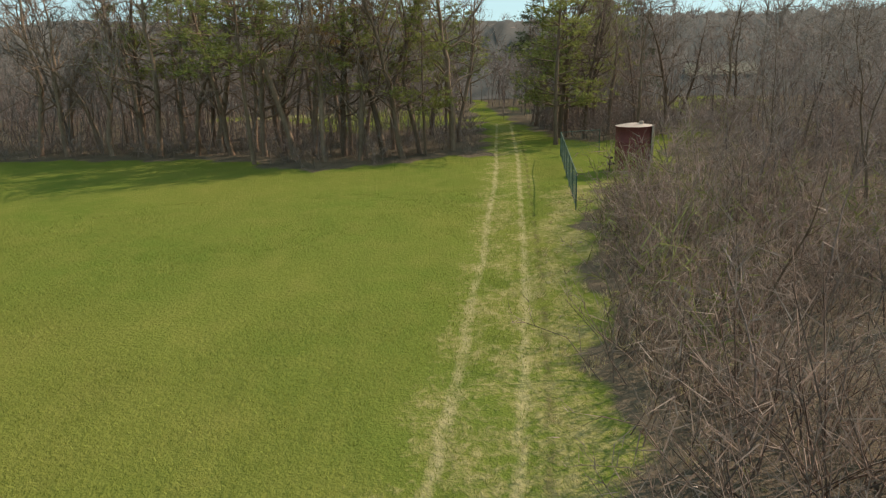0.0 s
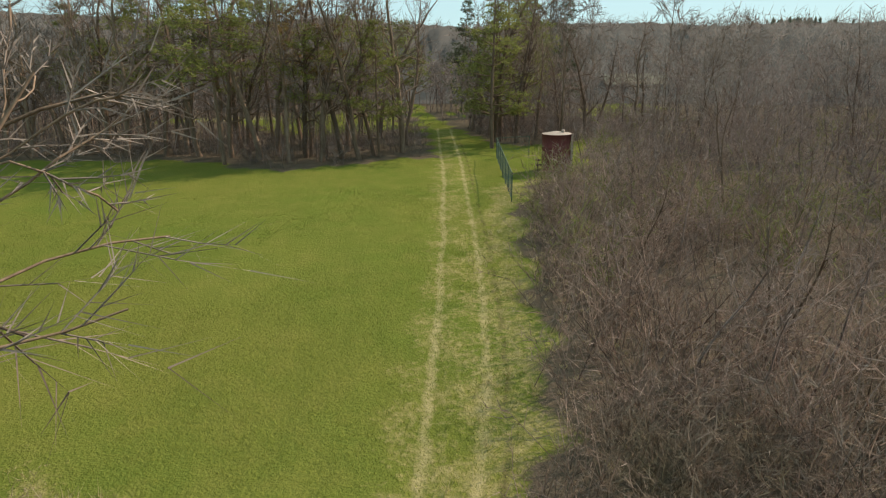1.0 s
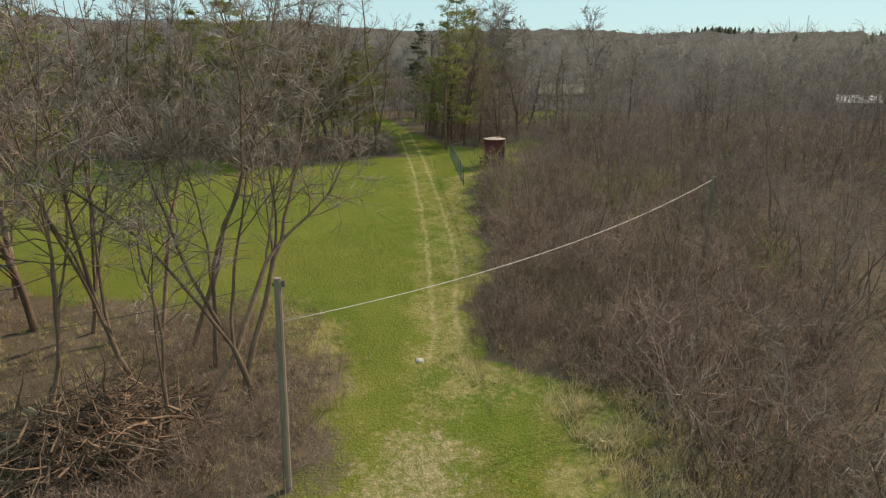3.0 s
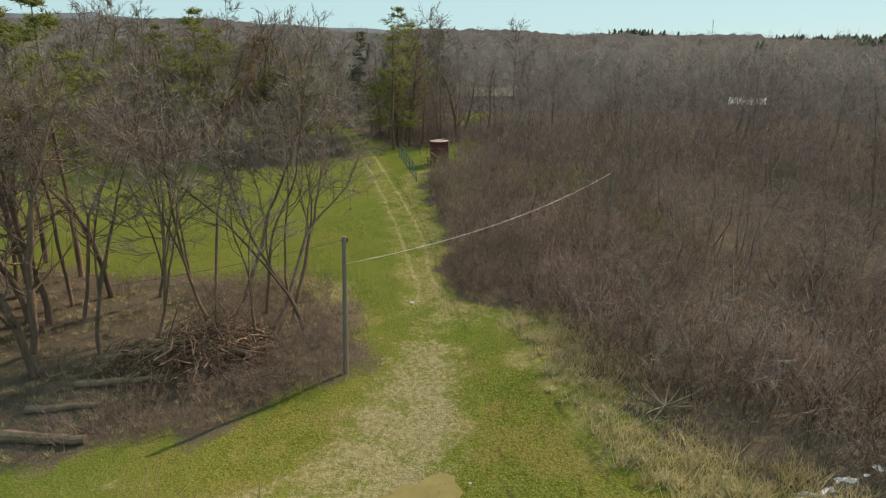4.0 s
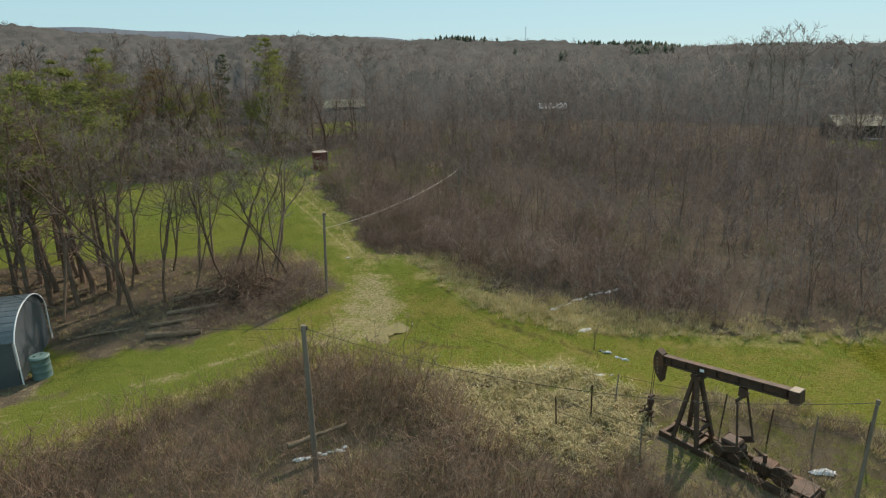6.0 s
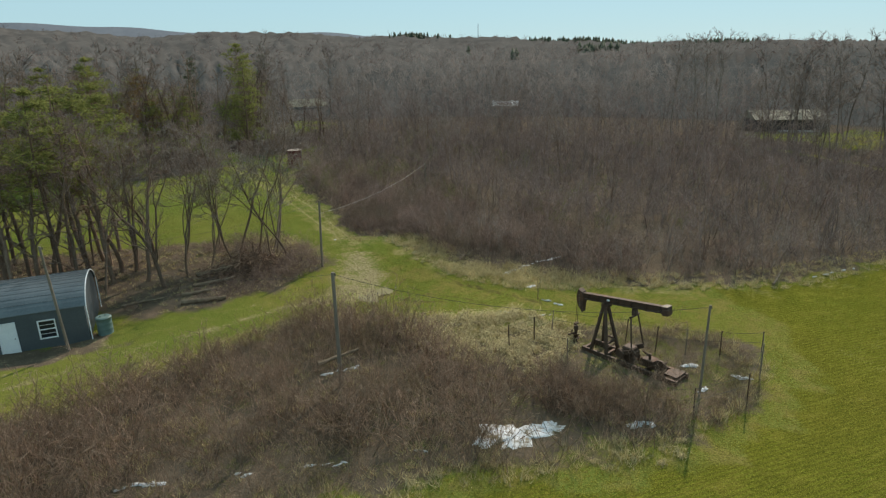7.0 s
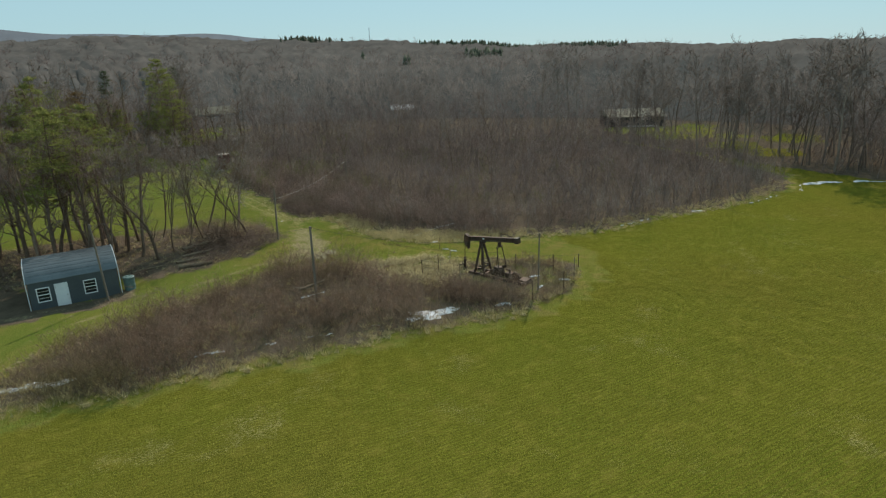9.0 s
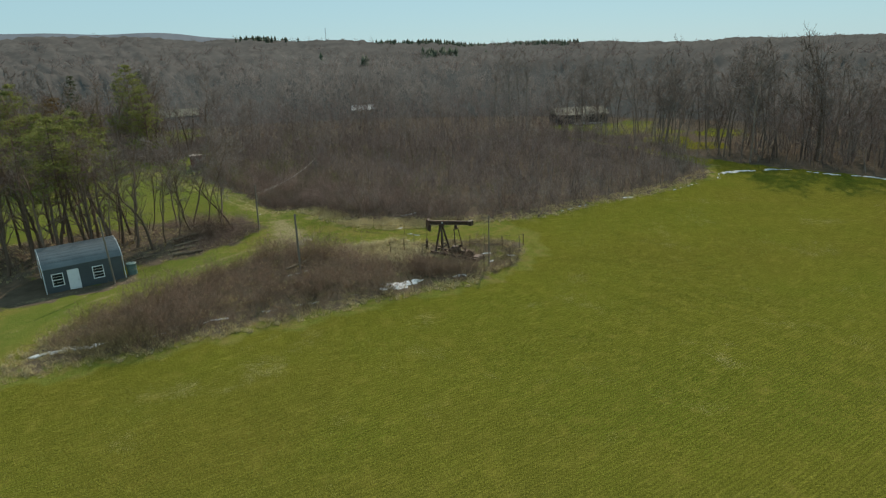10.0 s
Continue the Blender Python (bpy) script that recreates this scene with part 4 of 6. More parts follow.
# thicket: close shrubs at its near margin, looser ones farther in
x, y = spots(THICKET, 1.0, 0.4, lambda x, y: (mounds(x, y) > 0.72) & (np.hypot(x - 0.5, y + 20) > 1.3) & (edge_distance(THICKET, x, y) > np.where(y > -8, 0.6, 0.4)) & (x < 16) & (y < 27) & (y > -42))
stuff("thicket", SHRUBS, x, y, rng.uniform(0.6, 1.2, len(x)) * mounds(x, y) * np.clip(0.52 + edge_distance(THICKET, x, y) / 4.5, 0.52, 1), BRUSH, "dense thicket of leafless brown shrubs beside the track", "brush")
bulge = [(-2.5, -7.2), (-1.6, -3.8), (1.6, 0.5), (4.6, -1), (5.4, -9), (3, -12.5), (0.7, -12.2), (-0.5, -10.5), (-1.9, -9)]
x, y = spots(bulge, 0.72, 0.1)
stuff("thicket", SHRUBS, x, y, rng.uniform(0.45, 0.85, len(x)), BRUSH, "close low brush where the thicket bulges towards the track", "brush")
x, y = spots(THICKET, 1.75, 0.4, lambda x, y: (mounds(x, y) > 0.68) & ((x >= 16) | (y >= 27) | (y <= -42)))
stuff("far_thicket", LOOSE_SHRUBS, x, y, rng.uniform(0.6, 1.2, len(x)) * mounds(x, y), GREY_TWIG, "wide thicket of leafless red-brown shrubs", "brush")
pump_free = lambda x, y: edge_distance(PUMP_YARD, x, y) < -0.4
x, y = spots(STRIP, 0.74, 0.4, lambda x, y: pump_free(x, y) & ~((x > -10.4) & (y > -36.4)) & (np.hypot(x + 12, y + 40.2) > 1.7) & (line_distance([(-17.8, -30.4), (-14.4, -31)], x, y) > 1.25) & ((y > -33 - 0.2 * (x + 30)) | (rng.uniform(0, 1, x.shape) < 0.45)) & (x > -36) & ((mounds(x * 0.8, y * 0.8) > 0.7) | (rng.uniform(0, 1, x.shape) < 0.45)))
x2, y2 = spots([(-10.39, -37.52), (-7.73, -36.93), (-6.96, -39.91), (-5.87, -42.89), (-6.89, -43.58), (-7.95, -41.82), (-9.4, -41.73), (-10.75, -39.69)], 0.55, 0)
x, y = np.concatenate([x, x2]), np.concatenate([y, y2])
x3, y3 = spots(PUMP_YARD, 0.62, 0, lambda x, y: (line_distance([(-5.0, -36.2), (-4.6, -42)], x, y) > 1.5) & (rng.uniform(0, 1, x.shape) < 0.8))
x4, y4 = spots([(-1.5, -35.8), (0.8, -37.4), (2.6, -40.6), (1.0, -43.2), (-2.2, -44.6), (-6.5, -45.0), (-6.8, -43.7), (-1.4, -43.0), (1.0, -40.6), (-1.6, -37)], 0.5, 0)
x3, y3 = np.concatenate([x3, x4]), np.concatenate([y3, y4])
stuff("yard_weeds", SHRUBS, x3, y3, rng.uniform(0.18, 0.45, len(x3)), RED_BRUSH, "dead brown weeds round the pump", "brush")
stuff("brush_strip", SHRUBS, x, y, rng.uniform(0.6, 1.1, len(x)) * np.clip(mounds(x, y), 0.7, 1.3), RED_BRUSH, "low leafless brown brush between the lane and the crop field", "brush")
x, y = spots(GROVE, 1.25, 0.4, lambda x, y: (np.hypot(x + 28.5, y + 12) > 5) & ((y < -8 + 0 * x) | (rng.uniform(0, 1, x.shape) < 0.5)) & ((x > -15) | (y > -9) | (rng.uniform(0, 1, x.shape) < 0.25)))
x2, y2 = spots([(-18, -15.5), (-13.5, -16), (-9.4, -14.4), (-7.6, -12.4), (-7.4, -8), (-10, -9.5), (-13, -13.2), (-17, -13.6)], 0.7, 0)
x3, y3 = spots([(-13, -9.5), (-8.2, -8.5), (-7.8, -4), (-11, -0.8), (-15, -3)], 0.75, 0)
x, y = np.concatenate([x, x3, x2]), np.concatenate([y, y3, y2])
stuff("grove_brush", SHRUBS, x, y, rng.uniform(0.28, 0.62, len(x)) * np.where(np.arange(len(x)) >= len(x) - len(x2), 1.2, 1), BRUSH, "low bare undergrowth among the trunks of the grove", "brush")
wood_front = lambda x, y: (y < 58) & (x > -70) & (x < 40)
x, y = spots(WOOD_WEST, 1.8, -0.6, lambda x, y: (y < 54) & (x > -60))
stuff("wood_brush", LOOSE_SHRUBS, x, y, rng.uniform(0.5, 1.25, len(x)), GREY_TWIG, "bare undergrowth along the edge of the wood", "brush")
x2, y2 = spots([(8.8, 45), (11, 42), (16, 41), (27, 48), (32, 60), (9, 62)], 1.4, 0)
x, y = spots(WOOD_EAST, 3.2, -0.6, lambda x, y: (wood_front(x, y) | ((x < 110) & (y < 10) & (rng.uniform(0, 1, x.shape) < 0.7)) | (rng.uniform(0, 1, x.shape) < 0.2) & (np.hypot(x + 20, y + 30) < 140)) & ~in_lawn(x, y))
x, y = np.concatenate([x, x2]), np.concatenate([y, y2])
stuff("wood_brush", LOOSE_SHRUBS, x, y, rng.uniform(0.5, 1.4, len(x)), GREY_TWIG, "bare undergrowth under the tall trees", "brush")

x, y = spots(THICKET, 2.2, 0.6, lambda x, y: (x < 40) & (y > -30) & ((y > 5) | (x > 10)) & (rng.uniform(0, 1, x.shape) < np.where((y > 6) & (y < 26) & (x < 17), 0.7, 0.09)))
stuff("budding_brush", LOOSE_SHRUBS, x, y, rng.uniform(0.85, 1.45, len(x)), OLIVE_TWIG, "olive-tinged shrubs in bud among the thicket", "brush")

# half-grown trees that carry the thicket over into the woods
SMALL_TREES = [far_tree_shape(260 + k, 6.0, 10, 0.2, 7, 0.015, 0.035) for k in range(8)]
STEM_TREES = [far_tree_shape(280 + k, 6.0, 8, 0.3, 6, 0.013, 0.065) for k in range(6)]
xe, ye = spots(WOOD_EAST, 3.2, 0.0, lambda x, y: (edge_distance(WOOD_EAST, x, y) < 26) & (x < 80) & (y > -2 + 0 * x) & ~in_lawn(x, y, 2.5))
xf, yf = spots([(69, -4), (70, -27), (63, -42), (59.5, -52), (58, -62), (57, -72), (72, -100), (112, -70), (118, -10), (84, 2)], 2.7, 0, lambda x, y: ~in_lawn(x, y, 7) | (rng.uniform(0, 1, x.shape) < 0.12) & ~in_lawn(x, y))
xe, ye = np.concatenate([xe, xf]), np.concatenate([ye, yf])
stuff("young_wood", SMALL_TREES, xe, ye, rng.uniform(1.1, 1.9, len(xe)), GREY_TWIG, "half-grown bare trees at the edge of the woods", "woods")
x, y = spots(THICKET, 2.1, 0.8, lambda x, y: rng.uniform(0, 1, x.shape) < np.clip((edge_distance(THICKET, x, y) - 2) / 16, 0.04, 0.85) * np.clip((x - 2) / 10, 0, 1) * (0.45 + 0.75 * (mounds(x * 0.4, y * 0.4) > 0.95)) * np.where(in_lawn(x, y, 18), 0.35, 1))
stuff("young_wood", SMALL_TREES, x, y, rng.uniform(0.65, 1.2, len(x)) * np.interp(-edge_distance(WOOD_EAST, x, y), (0, 10, 25, 45), (1.75, 1.35, 0.85, 0.6)), GREY_TWIG, "half-grown bare trees scattered through the thicket", "woods")

x, y = spots(THICKET, 1.15, 0.5, lambda x, y: (y < -14) & (x < 52) & (edge_distance(THICKET, x, y) < 5.5) & (rng.uniform(0, 1, x.shape) < np.where(x > 3, 0.5, 0.18)))
stuff("young_wood", SMALL_TREES, x, y, rng.uniform(0.4, 0.78, len(x)), PALE_TWIG, "slender pale saplings along the thicket's edge", "woods")
x, y = spots(THICKET, 1.9, 1.0, lambda x, y: (x > 3) & (line_distance([(-8.7, -13.7), (9.5, -3)], x, y) > 3.2) & (rng.uniform(0, 1, x.shape) < 0.55 * (0.4 + 0.8 * (mounds(0.5 * x + 3, 0.5 * y) > 1.0))))
stuff("young_wood", STEM_TREES, x, y, rng.uniform(0.5, 0.95, len(x)) * np.interp(x, (3, 15, 40), (0.8, 1.0, 1.35)), TWIG, "grey-brown young trees growing up through the thicket", "woods")
x, y = spots([(-75, 52), (-20, 50), (0, 48), (2, 60), (3, 105), (-75, 105)], 2.35, 0)
stuff("young_wood", SMALL_TREES, x, y, rng.uniform(0.7, 1.6, len(x)), GREY_TWIG, "bare understorey inside the wood", "woods")

# dead grass and green grass
TUFTS = [tuft_shape(140 + k, 28, 0.62, 1.1) for k in range(5)]
TUSSOCKS = [tussock_shape(160 + k, 80) for k in range(4)]
SHORT = [tuft_shape(150 + k, 7, 0.11, 0.9) for k in range(5)]
fringe = lambda poly, lo, hi: (lambda x, y: (edge_distance(poly, x, y) > lo) & (edge_distance(poly, x, y) < hi))
grown = [(a - 2.2, b) for a, b in THICKET[:15]] + [(a, b - 1.5) for a, b in THICKET[15:22]] + THICKET[22:]
x, y = spots(grown, 0.42, 0, lambda x, y: fringe(THICKET, -1.6, 2.2)(x, y) & (y < 24) & (x < 50) & (rng.uniform(0, 1, x.shape) < np.where(y > -8, 0.25, 0.55)))
stuff("dead_grass", TUFTS, x, y, rng.uniform(0.4, 0.95, len(x)) * np.where(y > -8, 0.5, 1.0), DEAD, "tall straw-coloured dead grass along the thicket", "grass")
x, y = spots(STRIP, 0.5, -0.5, lambda x, y: (rng.uniform(0, 1, x.shape) < np.where((edge_distance(STRIP, x, y) < 1.3) | (x < -30), 0.85, 0.22)) & (np.hypot(x + 12, y + 39.6) > 1.8) & ((edge_distance(PUMP_YARD, x, y) < 0) | (rng.uniform(0, 1, x.shape) < 0.4)))
x2, y2 = spots(GROVE, 0.5, 0.3, lambda x, y: (x > -36) & (rng.uniform(0, 1, x.shape) < 0.7) & (np.hypot(x + 28.5, y + 12.4) > 4.5))
stuff("dead_grass", TUFTS, x2, y2, rng.uniform(0.25, 0.6, len(x2)), DEAD, "thin dead grass among the trunks of the grove", "grass")
stuff("dead_grass", TUFTS, x, y, rng.uniform(0.4, 1.1, len(x)), DEAD, "matted straw-coloured dead grass in the strip", "grass")
x, y = spots(CORNER, 0.34, 0, lambda x, y: rng.uniform(0, 1, x.shape) < np.clip(edge_distance(CORNER, x, y) / 1.6, 0.08, 0.8) * (mounds(x * 2, y * 2) > 0.8))
stuff("dead_grass", TUFTS, x, y, rng.uniform(0.2, 0.6, len(x)), DEAD, "dry straw-coloured grass at the grove's corner", "grass")
margin = [(-1.4, -10.6), (1.4, -11.6), (1.8, -17), (0.2, -19.5), (-1.4, -18)]
wedge = [(-2.2, -19), (0.6, -21.5), (2.6, -25), (5, -28.6), (7.4, -31.6), (3, -31), (-1, -27.4), (-2.4, -23.4)]
for zone, gap in ((margin, 0.42), (wedge, 0.4)):
    x, y = spots(zone, gap, 0, lambda x, y: rng.uniform(0, 1, x.shape) < 0.8)
    stuff("dead_grass", TUFTS, x, y, rng.uniform(0.5, 1.35, len(x)), DEAD, "tall pale dead grass at the thicket's margin", "grass")
tall_patch = [(-10.8, -26.4), (-6.09, -29.25), (-3.28, -31.17), (-3.01, -33.78), (-5.59, -36.09), (-8.42, -36.66), (-10.85, -32.03)]
x, y = spots(tall_patch, 0.62, -0.3)
x2, y2 = spots(grown, 0.75, 0, lambda x, y: fringe(THICKET, -1.8, 0.9)(x, y) & (y < -12) & (y > -36) & (rng.uniform(0, 1, x.shape) < 0.8))
x3, y3 = spots(STRIP, 0.8, -0.8, lambda x, y: fringe(STRIP, -0.8, 1.0)(x, y) & (rng.uniform(0, 1, x.shape) < 0.4) & (np.hypot(x + 12, y + 39.6) > 2.4) & (edge_distance(PUMP_YARD, x, y) < -1.2))
x, y = np.concatenate([x, x2, x3]), np.concatenate([y, y2, y3])
stuff("dead_grass", TUSSOCKS, x, y, np.concatenate([rng.uniform(0.6, 1.5, len(x) - len(x2) - len(x3)), rng.uniform(0.3, 0.9, len(x2) + len(x3))]), DEAD, "thick pale tussocks of dead grass", "grass")
lawn_near = [(-22, 26), (5, 26), (3, 16), (0.6, 4), (-1.6, -5), (-1.8, -18), (-2.6, -27), (-8, -25), (-14, -21), (-24, -19.5), (-24, -17), (-9, -16), (-6.4, -12), (-6.6, -7), (-11, -0.5), (-22, 6)]
x, y = spots(lawn_near, 0.2, 0, lambda x, y: (rng.uniform(0, 1, x.shape) < np.clip(1.3 - np.hypot(x + 2, y - 2) / 24, 0.12, 1)) & (edge_distance(DIRT, x, y) < 0.3))
stuff("lawn_grass", SHORT, x, y, rng.uniform(0.5, 1.2, len(x)), BLADE, "short green lawn grass", "grass")
x, y = spots([(-45, -38), (-30, -35), (-14, -43), (4, -46), (14, -40), (30, -47), (20, -62), (-10, -66), (-40, -60)], 0.5, 0, lambda x, y: edge_distance(STRIP, x, y) < -0.4)
stuff("crop_grass", SHORT, x, y, rng.uniform(0.7, 1.5, len(x)), BLADE, "young green crop blades in rows", "grass")

# the woods: single trees, then a far canopy
FAR_TREES = [far_tree_shape(200 + k, 13.0, 15, 0.3, 7, 0.022) for k in range(10)]


def rise(x, y):
    """How much taller the woods stand with distance."""
    return 1 + (0.1 + 0.4 * np.clip((np.degrees(np.arctan2(y + 30, x + 20)) - 5) / 30, 0, 1)) * np.clip((np.hypot(x + 20, y + 30) - 80) / 120, 0, 1)


def thin_out(x, y):
    d = np.hypot(x + 20, y + 30)
    return (rng.uniform(0, 1, x.shape) < np.clip(1.5 - d / 165, 0.3, 0.85)) & ~in_lawn(x, y, 1.5) & (np.abs(y - 0.55 * x) < 190)


x, y = spots(WOOD_WEST, 3.0, 2.0, lambda x, y: thin_out(x, y) & (x > -110))
x2, y2 = spots(WOOD_EAST, 3.4, 0.5, thin_out)
grade = np.concatenate([np.ones(len(x)), np.clip(0.45 + edge_distance(WOOD_EAST, x2, y2) / 60, 0.45, 1.0)])
x, y = np.concatenate([x, x2]), np.concatenate([y, y2])
size = rng.uniform(0.6, 1.02, len(x)) * rise(x, y) * grade
far = np.hypot(x + 20, y + 30) > 105
stuff("woods", FAR_TREES, x[~far], y[~far], size[~far], FAR_TWIG, "wide leafless grey-brown woods", "woods")
stuff("woods", [far_tree_shape(210 + k, 13.0, 9, 0.3, 4, 0.04) for k in range(8)], x[far], y[far], size[far], FAR_TWIG, "leafless grey-brown woods farther back", "woods")


def canopy_z(x, y):
    """The height of the woods' roof."""
    r, a = np.hypot(x + 20, y + 30), np.arctan2(y + 30, x + 20)
    z = 14.5 + 1.5 * np.sin(x * 0.021 + 2 * np.sin(y * 0.013)) + 1.3 * np.sin(y * 0.034 + 1.5 * np.sin(x * 0.017))
    z += np.clip((r - 250) / 450, 0, 1) * (np.interp(np.degrees(a), (0, 25, 40, 50, 57, 76, 93, 110), (3, 6, 12, 19, 23, 27, 35, 38)) + 1.5 * np.sin(a * 17) + np.sin(a * 41))
    return z * np.clip((r - 138) / 42, 0, 1)


def on_roof(name, shapes, x, y, sink, sizes, material, label):
    places = np.stack([x, y, np.maximum(canopy_z(x, y) - sink, 0)], 1)
    v, f = scatter(shapes, rng.integers(0, len(shapes), len(x)), places, rng.uniform(0, 2 * np.pi, len(x)), sizes)
    tagged(new(name, mesh_np(name, v, f, material)), label, "woods", kind="stuff")


def build_canopy():
    """The woods' roof far off: a rough sheet of crowns, out to the skyline."""
    ang = np.radians(np.arange(-48, 128, 0.4))
    rad = 138 * 1.037 ** np.arange(0, 80)
    a, r = np.meshgrid(ang, rad)
    x, y = -20 + r * np.cos(a), -30 + r * np.sin(a)
    z = canopy_z(x, y) + rng.normal(0, 0.9, x.shape) * np.clip((r - 138) / 42, 0, 1)
    n = x.shape[1]
    i = (np.arange(x.shape[0] - 1)[:, None] * n + np.arange(n - 1)[None]).ravel()
    me = mesh_np("far_woods", np.stack([x, y, z], 2).reshape(-1, 3), np.stack([i, i + 1, i + n + 1, i + n], 1), SHADED_ROOF)
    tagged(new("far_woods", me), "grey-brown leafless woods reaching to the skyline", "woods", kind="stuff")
    # crowns that break the roof's outline
    k = 1000
    aa, rr = np.radians(rng.uniform(-46, 126, k)), 172 * (760 / 172) ** (rng.uniform(0, 1, k) ** 0.8)
    on_roof("far_crowns", [far_tree_shape(220 + q, 13.0, 8, 0.5, 5, 0.07) for q in range(6)], -20 + rr * np.cos(aa), -30 + rr * np.sin(aa), 11.0, rng.uniform(1.0, 1.35, k), GREY_TWIG,
            "bare crowns above the far woods")


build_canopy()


def far_pine_shape(seed):
    r = np.random.default_rng(seed)
    v, f = [], []
    for t in range(7):
        z0, rad, n = 3 + 1.6 * t, 3.4 * (1 - t / 9.5), 7
        ring = [(rad * r.uniform(0.6, 1.2) * math.cos(2 * math.pi * k / n), rad * r.uniform(0.6, 1.2) * math.sin(2 * math.pi * k / n), z0 + r.uniform(-0.5, 0.4)) for k in range(n)]
        b = len(v)
        v += ring + [(0, 0, z0 + 2.7)]
        f += [(b + k, b + (k + 1) % n, b + n) for k in range(n)]
    return np.array(v), np.array(f)


aa = np.radians(np.concatenate([rng.normal(53.5, 1.2, 70), rng.uniform(24, 43, 320), rng.normal(35.6, 0.9, 46), [42.6, 43.0, 47.5, 30.2]]))
rr = np.concatenate([rng.uniform(600, 690, 70), rng.uniform(620, 730, 320), rng.uniform(300, 380, 46), [262, 270, 300, 285]])
on_roof("far_pines", [far_pine_shape(240 + k) for k in range(4)], -20 + rr * np.cos(aa), -30 + rr * np.sin(aa), 12.0, rng.uniform(0.95, 1.15, len(aa)), FAR_NEEDLE, "dark evergreens among the far woods")


def build_hills():
    a = np.radians(np.arange(30, 140, 0.25))
    top = np.interp(np.degrees(a), (30, 42, 52, 60, 70, 80, 90, 110), (-30, 10, 95, 134, 157, 178, 212, 235)) + 7 * np.sin(a * 19) + 4 * np.sin(a * 47 + 1)
    v = np.concatenate([np.stack([3300 * np.cos(a), 3300 * np.sin(a), np.full_like(a, -5)], 1), np.stack([3600 * np.cos(a), 3600 * np.sin(a), top], 1),
                        np.stack([4000 * np.cos(a), 4000 * np.sin(a), np.full_like(a, -5)], 1)])
    n = len(a)
    i = np.arange(n - 1)
    f = np.concatenate([np.stack([i, i + 1, i + n + 1, i + n], 1), np.stack([i + n, i + n + 1, i + 2 * n + 1, i + 2 * n], 1)])
    tagged(new("backdrop", mesh_np("backdrop", v, f, HILL, True)), "distant hills on the skyline, tinted blue-grey for haze", "hills", kind="structure")


build_hills()


# ---- pump jack ----
def build_pump():
    """A walking-beam oil pump. Local y runs from the tail to the horse head, z up from the ground."""
    turn = 4.0
    root = holder("pump_jack", pose(-4.05, -37.1, -0.05, 0, 0, turn), "dark rusted steel pump jack at rest in the yard", "pump jack")
    bm = bmesh.new()
    for s in (-0.55, 0.55):
        beam(bm, (s, 1.0, 0.16), (s, -4.5, 0.16), 0.16, 0.26, 0.015)
    for y in (0.9, -0.4, -1.6, -2.7, -3.6, -4.35):
        beam(bm, (-0.55, y, 0.14), (0.55, y, 0.14), 0.14, 0.2, 0.012)
    part("skid", bm, IRON, root)
    bm = bmesh.new()
    box(bm, (0.9, 0.7, 0.05), pose(0.15, -4.0, 0.315), 0.01)
    part("deck_plate", bm, IRON, root, "rusted steel deck plate")
    for s in (-1, 1):
        for y in (0.42, -0.52):
            bm = bmesh.new()
            beam(bm, (s * 0.55, y, 0.28), (s * 0.12, 0.05 + 0.12 * y, 2.78), 0.13, 0.17, 0.012)
            part("leg", bm, IRON, root)
    for s in (-1, 1):
        bm = bmesh.new()
        beam(bm, (s * 0.46, 0.36, 0.85), (s * 0.46, -0.44, 0.85), 0.07, 0.09)
        part("brace", bm, IRON, root)
    bm = bmesh.new()
    beam(bm, (-0.42, -0.44, 0.85), (0.42, -0.44, 0.85), 0.07, 0.09)
    part("brace", bm, IRON, root)
    for k in range(7):
        z = 0.6 + 0.3 * k
        w = 0.55 - 0.43 * (z - 0.28) / 2.5
        y = -0.52 + 0.5 * (z - 0.28) / 2.5
        bm = bmesh.new()
        rod(bm, (-w, y, z), (w, y, z), 0.02, sides=6)
        part("rung", bm, IRON, root)
    bm = bmesh.new()
    box(bm, (0.42, 0.42, 0.16), pose(0, 0, 2.84), 0.02)
    rod(bm, (-0.28, 0, 2.93), (0.28, 0, 2.93), 0.07, sides=10)
    part("saddle_bearing", bm, IRON, root)
    # walking beam: an I section, at rest with its head low
    tilt = Matrix.Translation((0, 0, 2.95)) @ pose(0, 0, 0, -7.0) @ Matrix.Translation((0, 0, -2.95))

    def tip_down(b):
        bmesh.ops.transform(b, matrix=tilt, verts=b.verts)

    bm = bmesh.new()
    beam(bm, (0, 1.45, 3.13), (0, -3.45, 3.13), 0.06, 0.34)
    beam(bm, (0, 1.45, 3.29), (0, -3.45, 3.29), 0.26, 0.05, 0.008)
    beam(bm, (0, 1.45, 2.97), (0, -3.45, 2.97), 0.26, 0.05, 0.008)
    for y in (1.1, 0.5, 0.0, -0.7, -1.5, -2.3, -3.1):
        box(bm, (0.22, 0.03, 0.28), pose(0, y, 3.13))
    tip_down(bm)
    part("walking_beam", bm, IRON, root)
    bm = bmesh.new()
    box(bm, (0.02, 0.16, 0.1), pose(-0.145, -0.2, 3.15))
    tip_down(bm)
    part("name_plate", bm, WHITE, root, "small pale name plate")
    # horse head: a curved box
    bm = bmesh.new()
    outline = [(1.4, 3.36)]
    for k in range(9):
        a = radians(24 - 7.0 * k)
        outline.append((-0.15 + 1.95 * math.cos(a), 3.13 - 0.28 + 1.95 * math.sin(a) * 0.72 + 0.1))
    outline += [(1.48, 2.42), (1.36, 2.9)]
    left = [bm.verts.new((-0.17, y, z)) for y, z in outline]
    right = [bm.verts.new((0.17, y, z)) for y, z in outline]
